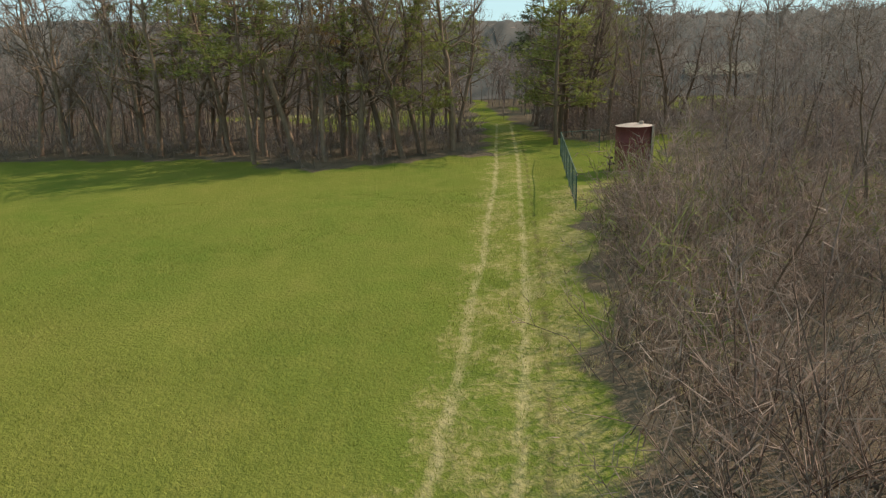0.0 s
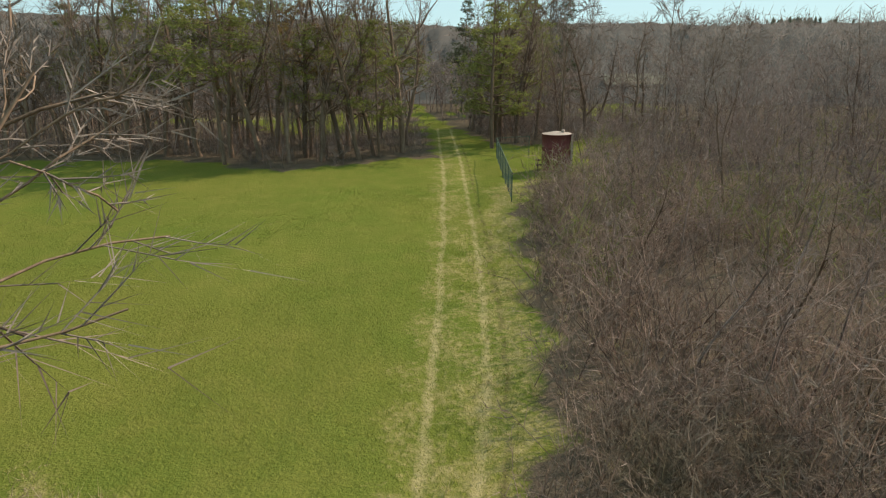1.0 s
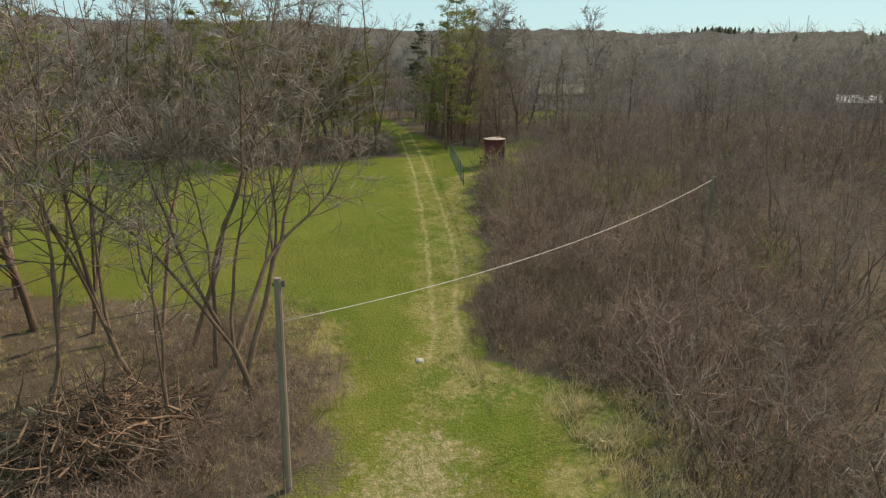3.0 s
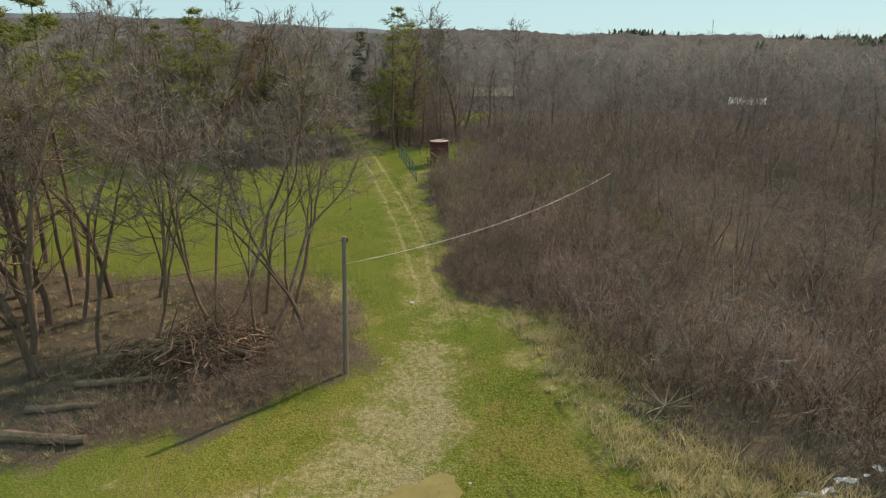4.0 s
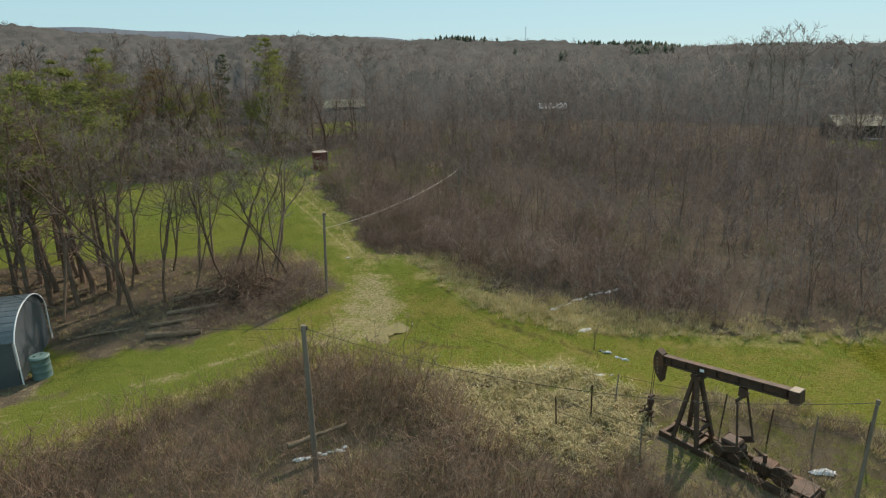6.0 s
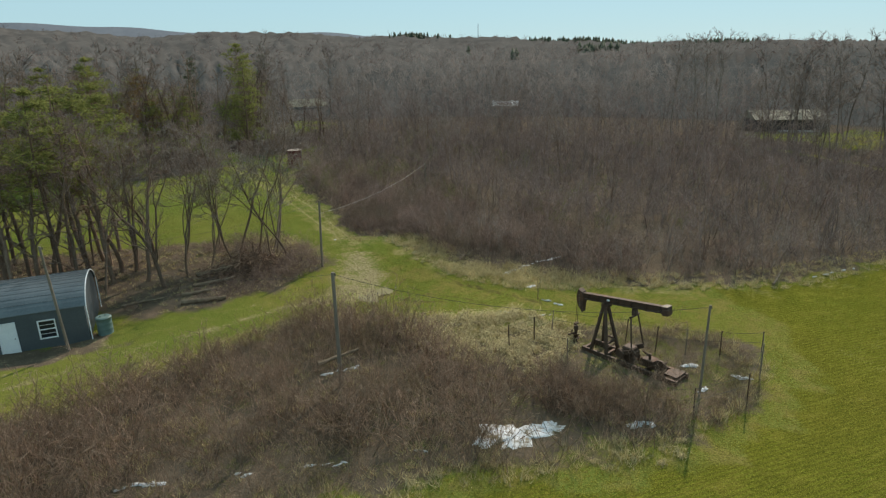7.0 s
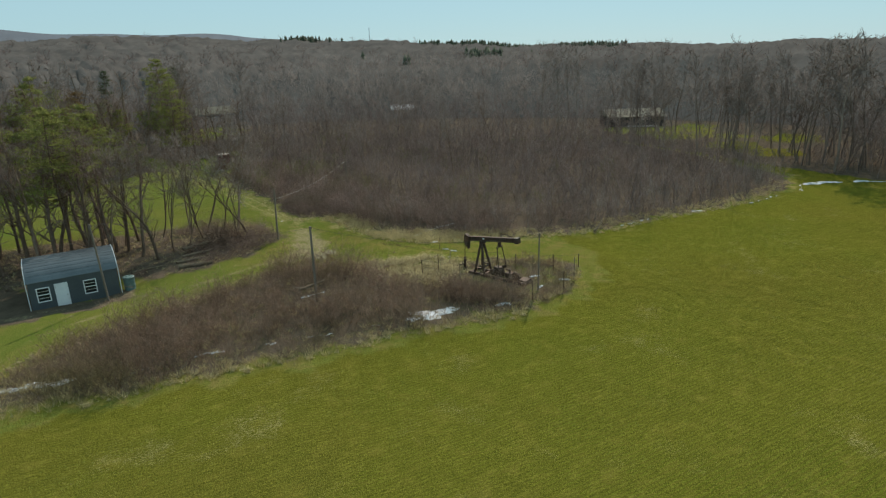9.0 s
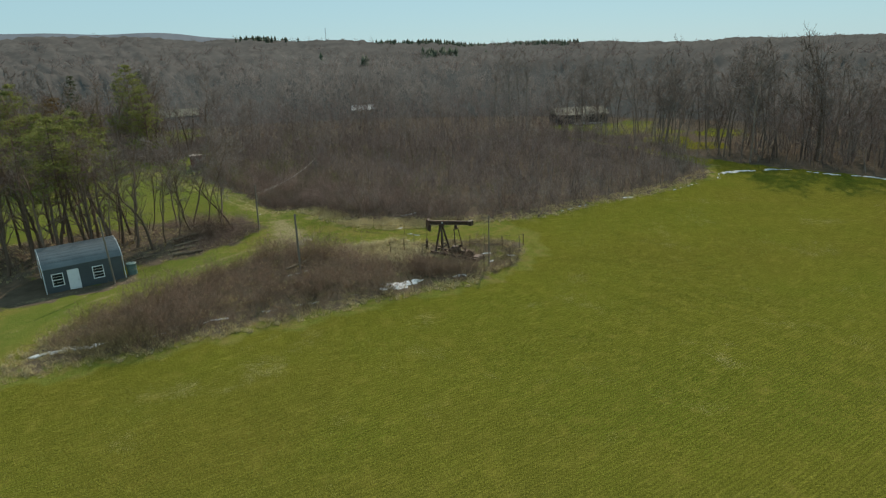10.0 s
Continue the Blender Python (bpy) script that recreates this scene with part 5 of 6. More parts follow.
    bm.faces.new(left)
    bm.faces.new(right[::-1])
    for k in range(len(outline)):
        j = (k + 1) % len(outline)
        bm.faces.new((left[j], left[k], right[k], right[j]))
    bmesh.ops.recalc_face_normals(bm, faces=bm.faces)
    tip_down(bm)
    head = part("horse_head", bm, IRON, root)
    for k in range(5):
        bm = bmesh.new()
        z = 3.18 - 0.15 * k
        rod(bm, (-0.16, 1.62, z), (-0.19, 1.62, z), 0.045, sides=8)
        tip_down(bm)
        part("hole_rim", bm, PALE_IRON, head, "pale rim of a lightening hole")
    for s in (-0.07, 0.07):
        bm = bmesh.new()
        rod(bm, (s, 1.8, 2.75), (s, 1.84, 1.2), 0.014, sides=6)
        part("bridle_cable", bm, IRON, root)
    bm = bmesh.new()
    box(bm, (0.3, 0.14, 0.1), pose(0, 1.84, 1.16), 0.01)
    rod(bm, (0, 1.84, 1.2), (0, 1.84, 0.4), 0.02, sides=8)
    part("polished_rod", bm, IRON, root)
    # gear box, cranks, pitman arms, equalizer
    bm = bmesh.new()
    box(bm, (0.72, 0.8, 0.5), pose(0, -1.55, 0.54), 0.05)
    box(bm, (0.6, 0.62, 0.2), pose(0, -1.55, 0.88), 0.06)
    for s in (-0.3, 0.3):
        box(bm, (0.1, 0.9, 0.3), pose(s, -1.55, 0.4), 0.01)
    part("gear_box", bm, IRON, root)
    for s in (-1, 1):
        bm = bmesh.new()
        beam(bm, (s * 0.48, -1.4, 0.66), (s * 0.48, -2.05, 1.0), 0.08, 0.24, 0.02)
        box(bm, (0.16, 0.45, 0.42), pose(s * 0.5, -1.3, 0.62, 25), 0.04)
        part("crank", bm, IRON, root)
        bm = bmesh.new()
        beam(bm, (s * 0.58, -1.98, 0.96), (s * 0.34, -1.66, 2.72), 0.06, 0.07, 0.008)
        part("pitman_arm", bm, IRON, root)
    bm = bmesh.new()
    rod(bm, (-0.42, -1.66, 2.72), (0.42, -1.66, 2.72), 0.06, sides=10)
    box(bm, (0.2, 0.26, 0.36), pose(0, -1.66, 2.92), 0.02)
    part("equalizer", bm, IRON, root)
    bm = bmesh.new()
    box(bm, (0.46, 0.34, 0.44), pose(0, -3.4, 3.1), 0.03)
    tip_down(bm)
    part("beam_weight", bm, IRON, root)
    bm = bmesh.new()
    box(bm, (0.44, 0.32, 0.02), pose(0, -3.4, 3.335), 0.005)
    tip_down(bm)
    part("weight_cap", bm, PALE_IRON, root, "pale worn cap of the beam weight")
    # engine
    bm = bmesh.new()
    box(bm, (0.6, 0.75, 0.42), pose(0, -2.75, 0.5), 0.05)
    rod(bm, (-0.1, -2.75, 0.7), (-0.1, -2.75, 1.0), 0.07, sides=8)
    for k in range(6):
        box(bm, (0.66, 0.03, 0.3), pose(0, -2.5 - 0.1 * k, 0.56))
    rod(bm, (0.2, -2.55, 0.72), (0.2, -2.2, 0.86), 0.05, sides=8)
    part("engine", bm, IRON, root)
    bm = bmesh.new()
    rod(bm, (-0.42, -3.45, 0.62), (-0.3, -3.45, 0.62), 0.36, sides=18)
    for k in range(6):
        a = radians(60 * k)
        rod(bm, (-0.45, -3.45, 0.62), (-0.45, -3.45 + 0.32 * math.cos(a), 0.62 + 0.32 * math.sin(a)), 0.03, sides=6)
    rod(bm, (-0.5, -3.45, 0.62), (0.3, -3.45, 0.62), 0.06, sides=10)
    part("flywheel", bm, IRON, root)
    # well head under the horse head
    well = holder("well_head", pose(-4.05, -37.1, -0.05, 0, 0, turn) @ pose(0, 1.84, 0), "rusted well head pipe stack under the horse head", "well head")
    bm = bmesh.new()
    for z, r in ((0.0, 0.14), (0.25, 0.2), (0.31, 0.12), (0.5, 0.17), (0.56, 0.09), (0.78, 0.13)):
        rod(bm, (0, 0, z), (0, 0, z + (0.06 if r > 0.15 else 0.25)), r, sides=12)
    part("casing", bm, IRON, well)
    bm = bmesh.new()
    rod(bm, (0, 0, 0.62), (-0.55, 0.1, 0.62), 0.05, sides=8)
    rod(bm, (-0.3, 0.05, 0.62), (-0.3, 0.05, 0.85), 0.03, sides=6)
    rod(bm, (-0.42, 0.05, 0.86), (-0.18, 0.05, 0.86), 0.02, sides=6)
    part("valve", bm, IRON, well)


build_pump()


# ---- poles and lines ----
def pole(x, y, h, r, lean=(0, 0), label="weathered grey timber pole"):
    z = float(height_at(x, y))
    root = holder("utility_pole", pose(x, y, z), label, "pole", "line poles")
    bm = bmesh.new()
    rod(bm, (0, 0, -0.2), (lean[0], lean[1], h), r, r * 0.78, 10)
    part("shaft", bm, TIMBER, root)
    bm = bmesh.new()
    rod(bm, (lean[0] * 0.97 - 0.12, lean[1], h - 0.15), (lean[0] * 0.97 + 0.12, lean[1], h - 0.15), 0.02, sides=6)
    rod(bm, (lean[0] * 0.97 + 0.12, lean[1], h - 0.2), (lean[0] * 0.97 + 0.12, lean[1], h - 0.06), 0.04, 0.03, 8)
    part("insulator", bm, PALE_IRON, root, "small worn insulator")
    return Vector((x + lean[0], y + lean[1], z + h - 0.1))


top_mid = pole(-8.75, -13.7, 5.25, 0.10, (0.2, 0.0))
top_strip = pole(-16.76, -31.0, 6.0, 0.105)
top_east = pole(9.5, -3.0, 4.6, 0.09)
top_shed = pole(-26.6, -16.6, 6.4, 0.085, (-0.3, -0.1))
top_pump = pole(-4.2, -42.75, 4.6, 0.062)


def cable(pts, r, sides=5):
    """One unbroken tube through a row of points."""
    bm = bmesh.new()
    rings = []
    for k, p in enumerate(pts):
        d = (pts[min(k + 1, len(pts) - 1)] - pts[max(k - 1, 0)]).normalized()
        u = d.cross(Vector((0, 0, 1))).normalized()
        v = d.cross(u)
        rings.append([bm.verts.new(p + (u * math.cos(2 * math.pi * i / sides) + v * math.sin(2 * math.pi * i / sides)) * r) for i in range(sides)])
    for lo, hi in zip(rings, rings[1:]):
        for i in range(sides):
            j = (i + 1) % sides
            bm.faces.new((lo[i], lo[j], hi[j], hi[i]))
    bm.faces.new(rings[0])
    bm.faces.new(rings[-1][::-1])
    bmesh.ops.recalc_face_normals(bm, faces=bm.faces)
    return bm


def line(a, b, sag, r, material, label):
    n = 24
    bm = cable([a.lerp(b, k / n) - Vector((0, 0, 4 * sag * (k / n) * (1 - k / n))) for k in range(n + 1)], r)
    tagged(part("overhead_wire", bm, material, smooth=True), label, "wire", "overhead wires")


line(top_mid - Vector((0, 0, 0.9)), top_east, 0.6, 0.0115, WIRE, "sagging pale overhead wire between two poles")
line(top_mid, top_shed, 0.8, 0.008, DARK_WIRE, "thin overhead wire towards the shed")
line(top_strip, top_shed, 0.9, 0.008, DARK_WIRE, "thin overhead wire towards the shed")
line(top_strip, top_pump, 0.9, 0.009, DARK_WIRE, "thin overhead wire towards the pump jack")


# ---- fence round the pump ----
def build_pump_fence():
    root = holder("wire_fence", pose(-2, -40, 0), "old thin steel posts and slack wire round the pump", "fence")
    spots_ = [(-6.7, -36.83, 1.55), (-7.7, -33.58, 1.5), (-6.07, -33.89, 1.6), (-4.47, -33.75, 1.5), (-2.31, -37.23, 1.5), (-1.83, -38.84, 1.5), (-0.89, -40.05, 1.5), (0.36, -41.3, 1.4), (2.27, -42.6, 1.2),
              (-0.61, -43.85, 1.9), (-3.45, -44.61, 1.7), (-6.24, -43.61, 1.6), (-6.65, -41.54, 0.9)]
    tops = []
    for k, (x, y, h) in enumerate(spots_):
        z = float(height_at(x, y))
        bm = bmesh.new()
        tip = (x + 0.08 * math.sin(5 * k), y + 0.06 * math.cos(7 * k), z + h)
        rod(bm, (x, y, z - 0.1), tip, 0.032, 0.028, 7)
        ob = part("post", bm, IRON if k % 3 else TIMBER, root)
        ob.matrix_parent_inverse = root.matrix_world.inverted()
        tops.append(Vector(tip))
    for k in range(len(tops)):
        a, b = tops[k], tops[(k + 1) % len(tops)]
        for drop in (0.06, 0.6):
            n = 6
            bm = cable([a.lerp(b, i / n) - Vector((0, 0, drop + 0.25 * (i / n) * (1 - i / n))) for i in range(n + 1)], 0.008)
            ob = part("fence_wire", bm, DARK_WIRE, root)
            ob.matrix_parent_inverse = root.matrix_world.inverted()


build_pump_fence()


# ---- storage tank and its fence ----
def build_tank():
    root = holder("storage_tank", pose(9.65, 29.8, 0), "rusty dark red steel storage tank with a pale lid", "tank")
    bm = bmesh.new()
    prof = [(1.02, 0.0), (1.04, 0.03), (1.02, 0.06), (1.02, 0.82), (1.035, 0.85), (1.02, 0.88), (1.02, 1.64), (1.035, 1.67), (1.02, 1.7), (1.02, 2.46), (1.06, 2.48), (1.06, 2.53)]
    rings = [[bm.verts.new((r * math.cos(a), r * math.sin(a), z)) for a in np.linspace(0, 2 * np.pi, 33)[:-1]] for r, z in prof]
    for lo, hi in zip(rings, rings[1:]):
        for k in range(32):
            bm.faces.new((lo[k], lo[(k + 1) % 32], hi[(k + 1) % 32], hi[k]))
    part("shell", bm, TANK_RED, root, smooth=True)
    bm = bmesh.new()
    bmesh.ops.create_cone(bm, cap_ends=True, segments=32, radius1=1.05, radius2=0.25, depth=0.14, matrix=pose(0, 0, 2.605))
    part("lid", bm, TANK_TOP, root, "bleached pale tank lid")
    bm = bmesh.new()
    rod(bm, (0.3, -0.3, 2.6), (0.3, -0.3, 2.8), 0.12, sides=10)
    part("hatch", bm, TANK_TOP, root)
    bm = bmesh.new()
    a = radians(-38)
    for w in (-0.13, 0.13):
        beam(bm, (1.1 * math.cos(a) - w * math.sin(a), 1.1 * math.sin(a) + w * math.cos(a), 0), (1.1 * math.cos(a) - w * math.sin(a), 1.1 * math.sin(a) + w * math.cos(a), 2.6), 0.05, 0.05)
    box(bm, (0.03, 0.24, 2.5), Matrix.Translation((1.07 * math.cos(a), 1.07 * math.sin(a), 1.28)) @ pose(0, 0, 0, 0, 0, -38))
    part("ladder_board", bm, TANK_TOP, root, "pale upright board against the tank")
    bm = bmesh.new()
    rod(bm, (-1.0, -0.25, 0.45), (-1.5, -0.3, 0.45), 0.06, sides=8)
    rod(bm, (-1.4, -0.3, 0.0), (-1.4, -0.3, 0.75), 0.05, sides=8)
    box(bm, (0.3, 0.3, 0.12), pose(-1.4, -0.3, 0.8), 0.02)
    part("outlet_valve", bm, IRON, root)


build_tank()


def build_mesh_fence():
    """Green woven-wire fence beside the track."""
    ends = [Vector((4.25, 20.6, 0)), Vector((6.8, 36.2, 0)), Vector((9.6, 36.8, 0))]
    root = holder("mesh_fence", pose(4.25, 20.6, 0), "green coated wire mesh fence beside the track", "fence")
    inv = root.matrix_world.inverted()
    for a, b in zip(ends, ends[1:]):
        n = max(1, round((b - a).length / 2.6))
        for k in range(n + 1):
            p = a.lerp(b, k / n)
            if b is ends[2] and k == 0:
                continue
            bm = bmesh.new()
            rod(bm, (p.x, p.y, -0.1), (p.x, p.y, 1.62), 0.03, sides=8)
            part("post", bm, MESH_GREEN, root).matrix_parent_inverse = inv
        bm = bmesh.new()
        rod(bm, a + Vector((0, 0, 1.58)), b + Vector((0, 0, 1.58)), 0.022, sides=6)
        part("top_rail", bm, MESH_GREEN, root).matrix_parent_inverse = inv
        L = (b - a).length
        way = (b - a).normalized()
        p0, p1 = [], []
        s = -1.5
        while s < L:
            for sign in (1, -1):
                lo, hi = (s, s + 1.5) if sign > 0 else (s + 1.5, s)
                z0, z1 = 0.06, 1.56
                f0, f1 = np.clip(((0 - lo) / (hi - lo), (L - lo) / (hi - lo)), 0, 1)
                f0, f1 = min(f0, f1), max(f0, f1)
                if f1 - f0 > 0.02:
                    for f, out in ((f0, p0), (f1, p1)):
                        q = a + way * (lo + (hi - lo) * f)
                        out.append((q.x, q.y, z0 + (z1 - z0) * f))
            s += 0.22
        v, f = tubes(p0, p1, np.full(len(p0), 0.005), np.full(len(p0), 0.005), 3)
        ob = new("wire_mesh", mesh_np("wire_mesh", v, f, MESH_GREEN))
        ob.parent, ob.matrix_parent_inverse = root, inv


build_mesh_fence()


# ---- shed ----
def build_shed():
    """Barn-like shed; local x runs along its front, y into its depth."""
    a, b = Vector((-31.3, -14.25)), Vector((-25.35, -15.85))
    turn = math.degrees(math.atan2(b.y - a.y, b.x - a.x))
    L, D, EAVE, RIDGE = (b - a).length, 5.4, 2.35, 3.5
    root = holder("shed", pose(a.x, a.y, -0.5, 0, 0, turn), "slate-blue metal shed with a curved roof and white trim", "shed")

    def arch(y):
        """The roof's height over the depth: rounded shoulders, a soft ridge."""
        t = abs(2 * y / D - 1)
        return EAVE + (RIDGE - EAVE) * (1 - t ** 2.4) ** 0.8

    openings = [(0.5, 1.35, 0.74, 1.84), (1.7, 2.62, 0.02, 2.0), (3.7, 4.55, 0.72, 1.82)]
    # front wall with its openings cut out
    bm = bmesh.new()
    xs = sorted({0.0, L} | {v for o in openings for v in o[:2]})
    zs = sorted({0.0, EAVE} | {v for o in openings for v in o[2:]})
    net = [[bm.verts.new((u, 0.06, w)) for w in zs] for u in xs]
    sheet = []
    for i in range(len(xs) - 1):
        for j in range(len(zs) - 1):
            cu, cw = (xs[i] + xs[i + 1]) / 2, (zs[j] + zs[j + 1]) / 2
            if not any(o[0] < cu < o[1] and o[2] < cw < o[3] for o in openings):
                sheet.append(bm.faces.new((net[i][j], net[i + 1][j], net[i + 1][j + 1], net[i][j + 1])))
    grown_ = bmesh.ops.extrude_face_region(bm, geom=sheet)["geom"]
    bmesh.ops.translate(bm, vec=(0, -0.06, 0), verts=[g for g in grown_ if isinstance(g, bmesh.types.BMVert)])
    bmesh.ops.delete(bm, geom=[v for v in bm.verts if not v.link_faces], context="VERTS")
    bmesh.ops.recalc_face_normals(bm, faces=bm.faces)
    part("front_wall", bm, SHED_WALL, root)
    bm = bmesh.new()
    box(bm, (L, 0.06, EAVE), pose(L / 2, D - 0.03, EAVE / 2))
    part("back_wall", bm, SHED_WALL, root)
    ys = [D * k / 28 for k in range(29)]
    for x in (0.0, L - 0.06):
        bm = bmesh.new()
        lo = [[bm.verts.new((x + w, min(max(y, 0.062), D - 0.062), 0)) for y in ys] for w in (0, 0.06)]
        hi = [[bm.verts.new((x + w, min(max(y, 0.062), D - 0.062), arch(y) - 0.03)) for y in ys] for w in (0, 0.06)]
        for k in range(28):
            bm.faces.new((lo[0][k + 1], lo[0][k], hi[0][k], hi[0][k + 1]))
            bm.faces.new((lo[1][k], lo[1][k + 1], hi[1][k + 1], hi[1][k]))
            bm.faces.new((hi[0][k], hi[1][k], hi[1][k + 1], hi[0][k + 1]))
        part("gable_wall", bm, SHED_WALL, root)
    # roof sheet with lap seams along its length
    bm = bmesh.new()
    rows = []
    for k, y in enumerate(ys):
        lift = 0.012 if k % 2 else 0.0
        off = -0.06 if k == 0 else (0.06 if k == 28 else 0)
        rows.append([bm.verts.new((x, y + off, arch(y) + lift + dz)) for x, dz in ((-0.08, 0.03), (L + 0.08, 0.03), (L + 0.08, -0.01), (-0.08, -0.01))])
    for p, q in zip(rows, rows[1:]):
        for i in range(4):
            j = (i + 1) % 4
            bm.faces.new((p[i], p[j], q[j], q[i]))
    bm.faces.new(rows[0][::-1])
    bm.faces.new(rows[-1])
    bmesh.ops.recalc_face_normals(bm, faces=bm.faces)
    roof = part("roof", bm, SHED_ROOF, root)
    for k in range(1, 14):
        y = ys[2 * k]
        bm = bmesh.new()
        beam(bm, (-0.07, y, arch(y) + 0.036), (L + 0.07, y, arch(y) + 0.036), 0.03, 0.014)
        part("seam", bm, SHED_ROOF, roof)
    for x in (-0.11, L + 0.11):
        bm = bmesh.new()
        for y0, y1 in zip(ys, ys[1:]):
            beam(bm, (x, y0, arch(y0) + 0.01), (x, y1, arch(y1) + 0.01), 0.04, 0.055)
        for y in (-0.02, D + 0.02):
            beam(bm, (x, y, 0), (x, y, EAVE), 0.04, 0.055)
        part("gable_trim", bm, WHITE, root, "white gable trim")
    for o in (openings[0], openings[2]):
        w, h, cx, cz = o[1] - o[0], o[3] - o[2], (o[0] + o[1]) / 2, (o[2] + o[3]) / 2
        bm = bmesh.new()
        for s in (-1, 1):
            box(bm, (0.07, 0.12, h + 0.06), pose(cx + s * w / 2, 0, cz), 0.006)
            box(bm, (w - 0.07, 0.12, 0.07), pose(cx, 0, cz + s * h / 2), 0.006)
        win = part("window", bm, WHITE, root, "white sash window with dark panes")
        bm = bmesh.new()
        box(bm, (w - 0.07, 0.07, 0.05), pose(cx, 0, cz), 0.005)
        part("meeting_rail", bm, WHITE, win)
        for s in (-1, 1):
            bm = bmesh.new()
            box(bm, (w - 0.075, 0.012, h / 2 - 0.065), pose(cx, 0.02 + 0.01 * s, cz + s * (h / 4 - 0.005)))
            part("pane", bm, GLASS, win)
            bm = bmesh.new()
            box(bm, (w - 0.08, 0.02, 0.022), pose(cx, 0.002, cz + s * (h / 4 - 0.005)))
            part("glazing_bar", bm, WHITE, win)
    o = openings[1]
    bm = bmesh.new()
    for x in (o[0] + 0.03, o[1] - 0.03):
        box(bm, (0.06, 0.11, 1.98), pose(x, 0, 1.0))
    box(bm, (o[1] - o[0] - 0.12, 0.11, 0.06), pose((o[0] + o[1]) / 2, 0, 1.96))
    part("door_frame", bm, WHITE, root)
    bm = bmesh.new()
    box(bm, (o[1] - o[0] - 0.13, 0.045, 1.9), pose((o[0] + o[1]) / 2, 0.0, 0.975), 0.006)
    for z in (0.5, 1.45):
        for s in (-0.19, 0.19):
            box(bm, (0.24, 0.01, 0.6), pose((o[0] + o[1]) / 2 + s, -0.024, z), 0.004)
    door = part("door", bm, WHITE, root, "closed plain white door")
    bm = bmesh.new()
    bmesh.ops.create_uvsphere(bm, u_segments=10, v_segments=8, radius=0.035, matrix=pose(o[1] - 0.14, -0.06, 1.0))
    part("door_knob", bm, PALE_IRON, door, "dull metal knob")


build_shed()


def build_drum():
    root = holder("water_drum", pose(-24.45, -15.55, float(height_at(-24.45, -15.55)), 0, 0, 20), "faded green upright tank beside the shed", "tank")
    root.scale = (0.86, 0.86, 0.86)
    bm = bmesh.new()
    prof = [(0.5, 0), (0.52, 0.04), (0.5, 0.08), (0.5, 0.42), (0.515, 0.45), (0.5, 0.48), (0.5, 0.82), (0.515, 0.85), (0.5, 0.88), (0.5, 1.2), (0.53, 1.22), (0.53, 1.27)]
    rings = [[bm.verts.new((r * math.cos(a), r * math.sin(a), z)) for a in np.linspace(0, 2 * np.pi, 25)[:-1]] for r, z in prof]
    for lo, hi in zip(rings, rings[1:]):
        for k in range(24):
            bm.faces.new((lo[k], lo[(k + 1) % 24], hi[(k + 1) % 24], hi[k]))
    part("body", bm, GREEN_PAINT, root, smooth=True)
    bm = bmesh.new()
    bmesh.ops.create_cone(bm, cap_ends=True, segments=24, radius1=0.53, radius2=0.45, depth=0.07, matrix=pose(0, 0, 1.3))
    for s in (-0.18, 0.2):
        rod(bm, (s, 0.05, 1.32), (s, 0.05, 1.4), 0.07, sides=10)
    part("lid", bm, GREEN_PAINT, root)


build_drum()


# ---- loose things ----
def log_thing(a, b, r, label="fallen grey log lying in the brush", name="fallen_log"):
    a, b = Vector(a), Vector(b)
    for p in (a, b):
        p.z += float(height_at(p.x, p.y))
    bm = bmesh.new()
    n = 8
    rr = random.Random(round(a.x * 100))
    side = (b - a).cross(Vector((0, 0, 1))).normalized()
    rings = []
    for k in range(n + 1):
        c = a.lerp(b, k / n) + side * rr.uniform(-0.06, 0.06)
        rad = r * (1 - 0.35 * k / n) * rr.uniform(0.9, 1.1)
        rings.append([bm.verts.new(c + side * rad * math.cos(t) + Vector((0, 0, rad * math.sin(t)))) for t in np.linspace(0, 2 * np.pi, 10)[:-1]])
    for lo, hi in zip(rings, rings[1:]):
        for k in range(9):
            bm.faces.new((lo[k], lo[(k + 1) % 9], hi[(k + 1) % 9], hi[k]))
    bm.faces.new(rings[0][::-1])
    bm.faces.new(rings[-1])
    bmesh.ops.recalc_face_normals(bm, faces=bm.faces)
    return tagged(part(name, bm, LOG), label, "log", "fallen logs")


for a, b, r in (((-19.6, -14.3, 0.16), (-17.0, -15.5, 0.14), 0.2), ((-19.2, -12.9, 0.14), (-16.9, -13.4, 0.12), 0.14), ((-17.4, -10.6, 0.5), (-13.4, -11.2, 0.75), 0.16),
                ((-15.8, -9.2, 0.35), (-12.2, -12.4, 0.7), 0.13), ((-18.0, -11.6, 0.12), (-14.6, -12.6, 0.3), 0.14), ((-17.2, -29.5, 0.75), (-14.9, -29.6, 0.9), 0.11),
                ((-9.3, -28.6, 0.12), (-6.4, -30.2, 0.14), 0.11), ((12.5, -38.6, 0.15), (15.0, -38.0, 0.6), 0.09),
                ((4.2, -28.6, 0.1), (6.0, -29.6, 0.35), 0.1), ((-22.8, -11.8, 0.1), (-20.0, -12.4, 0.1), 0.09)):
    log_thing(a, b, r)


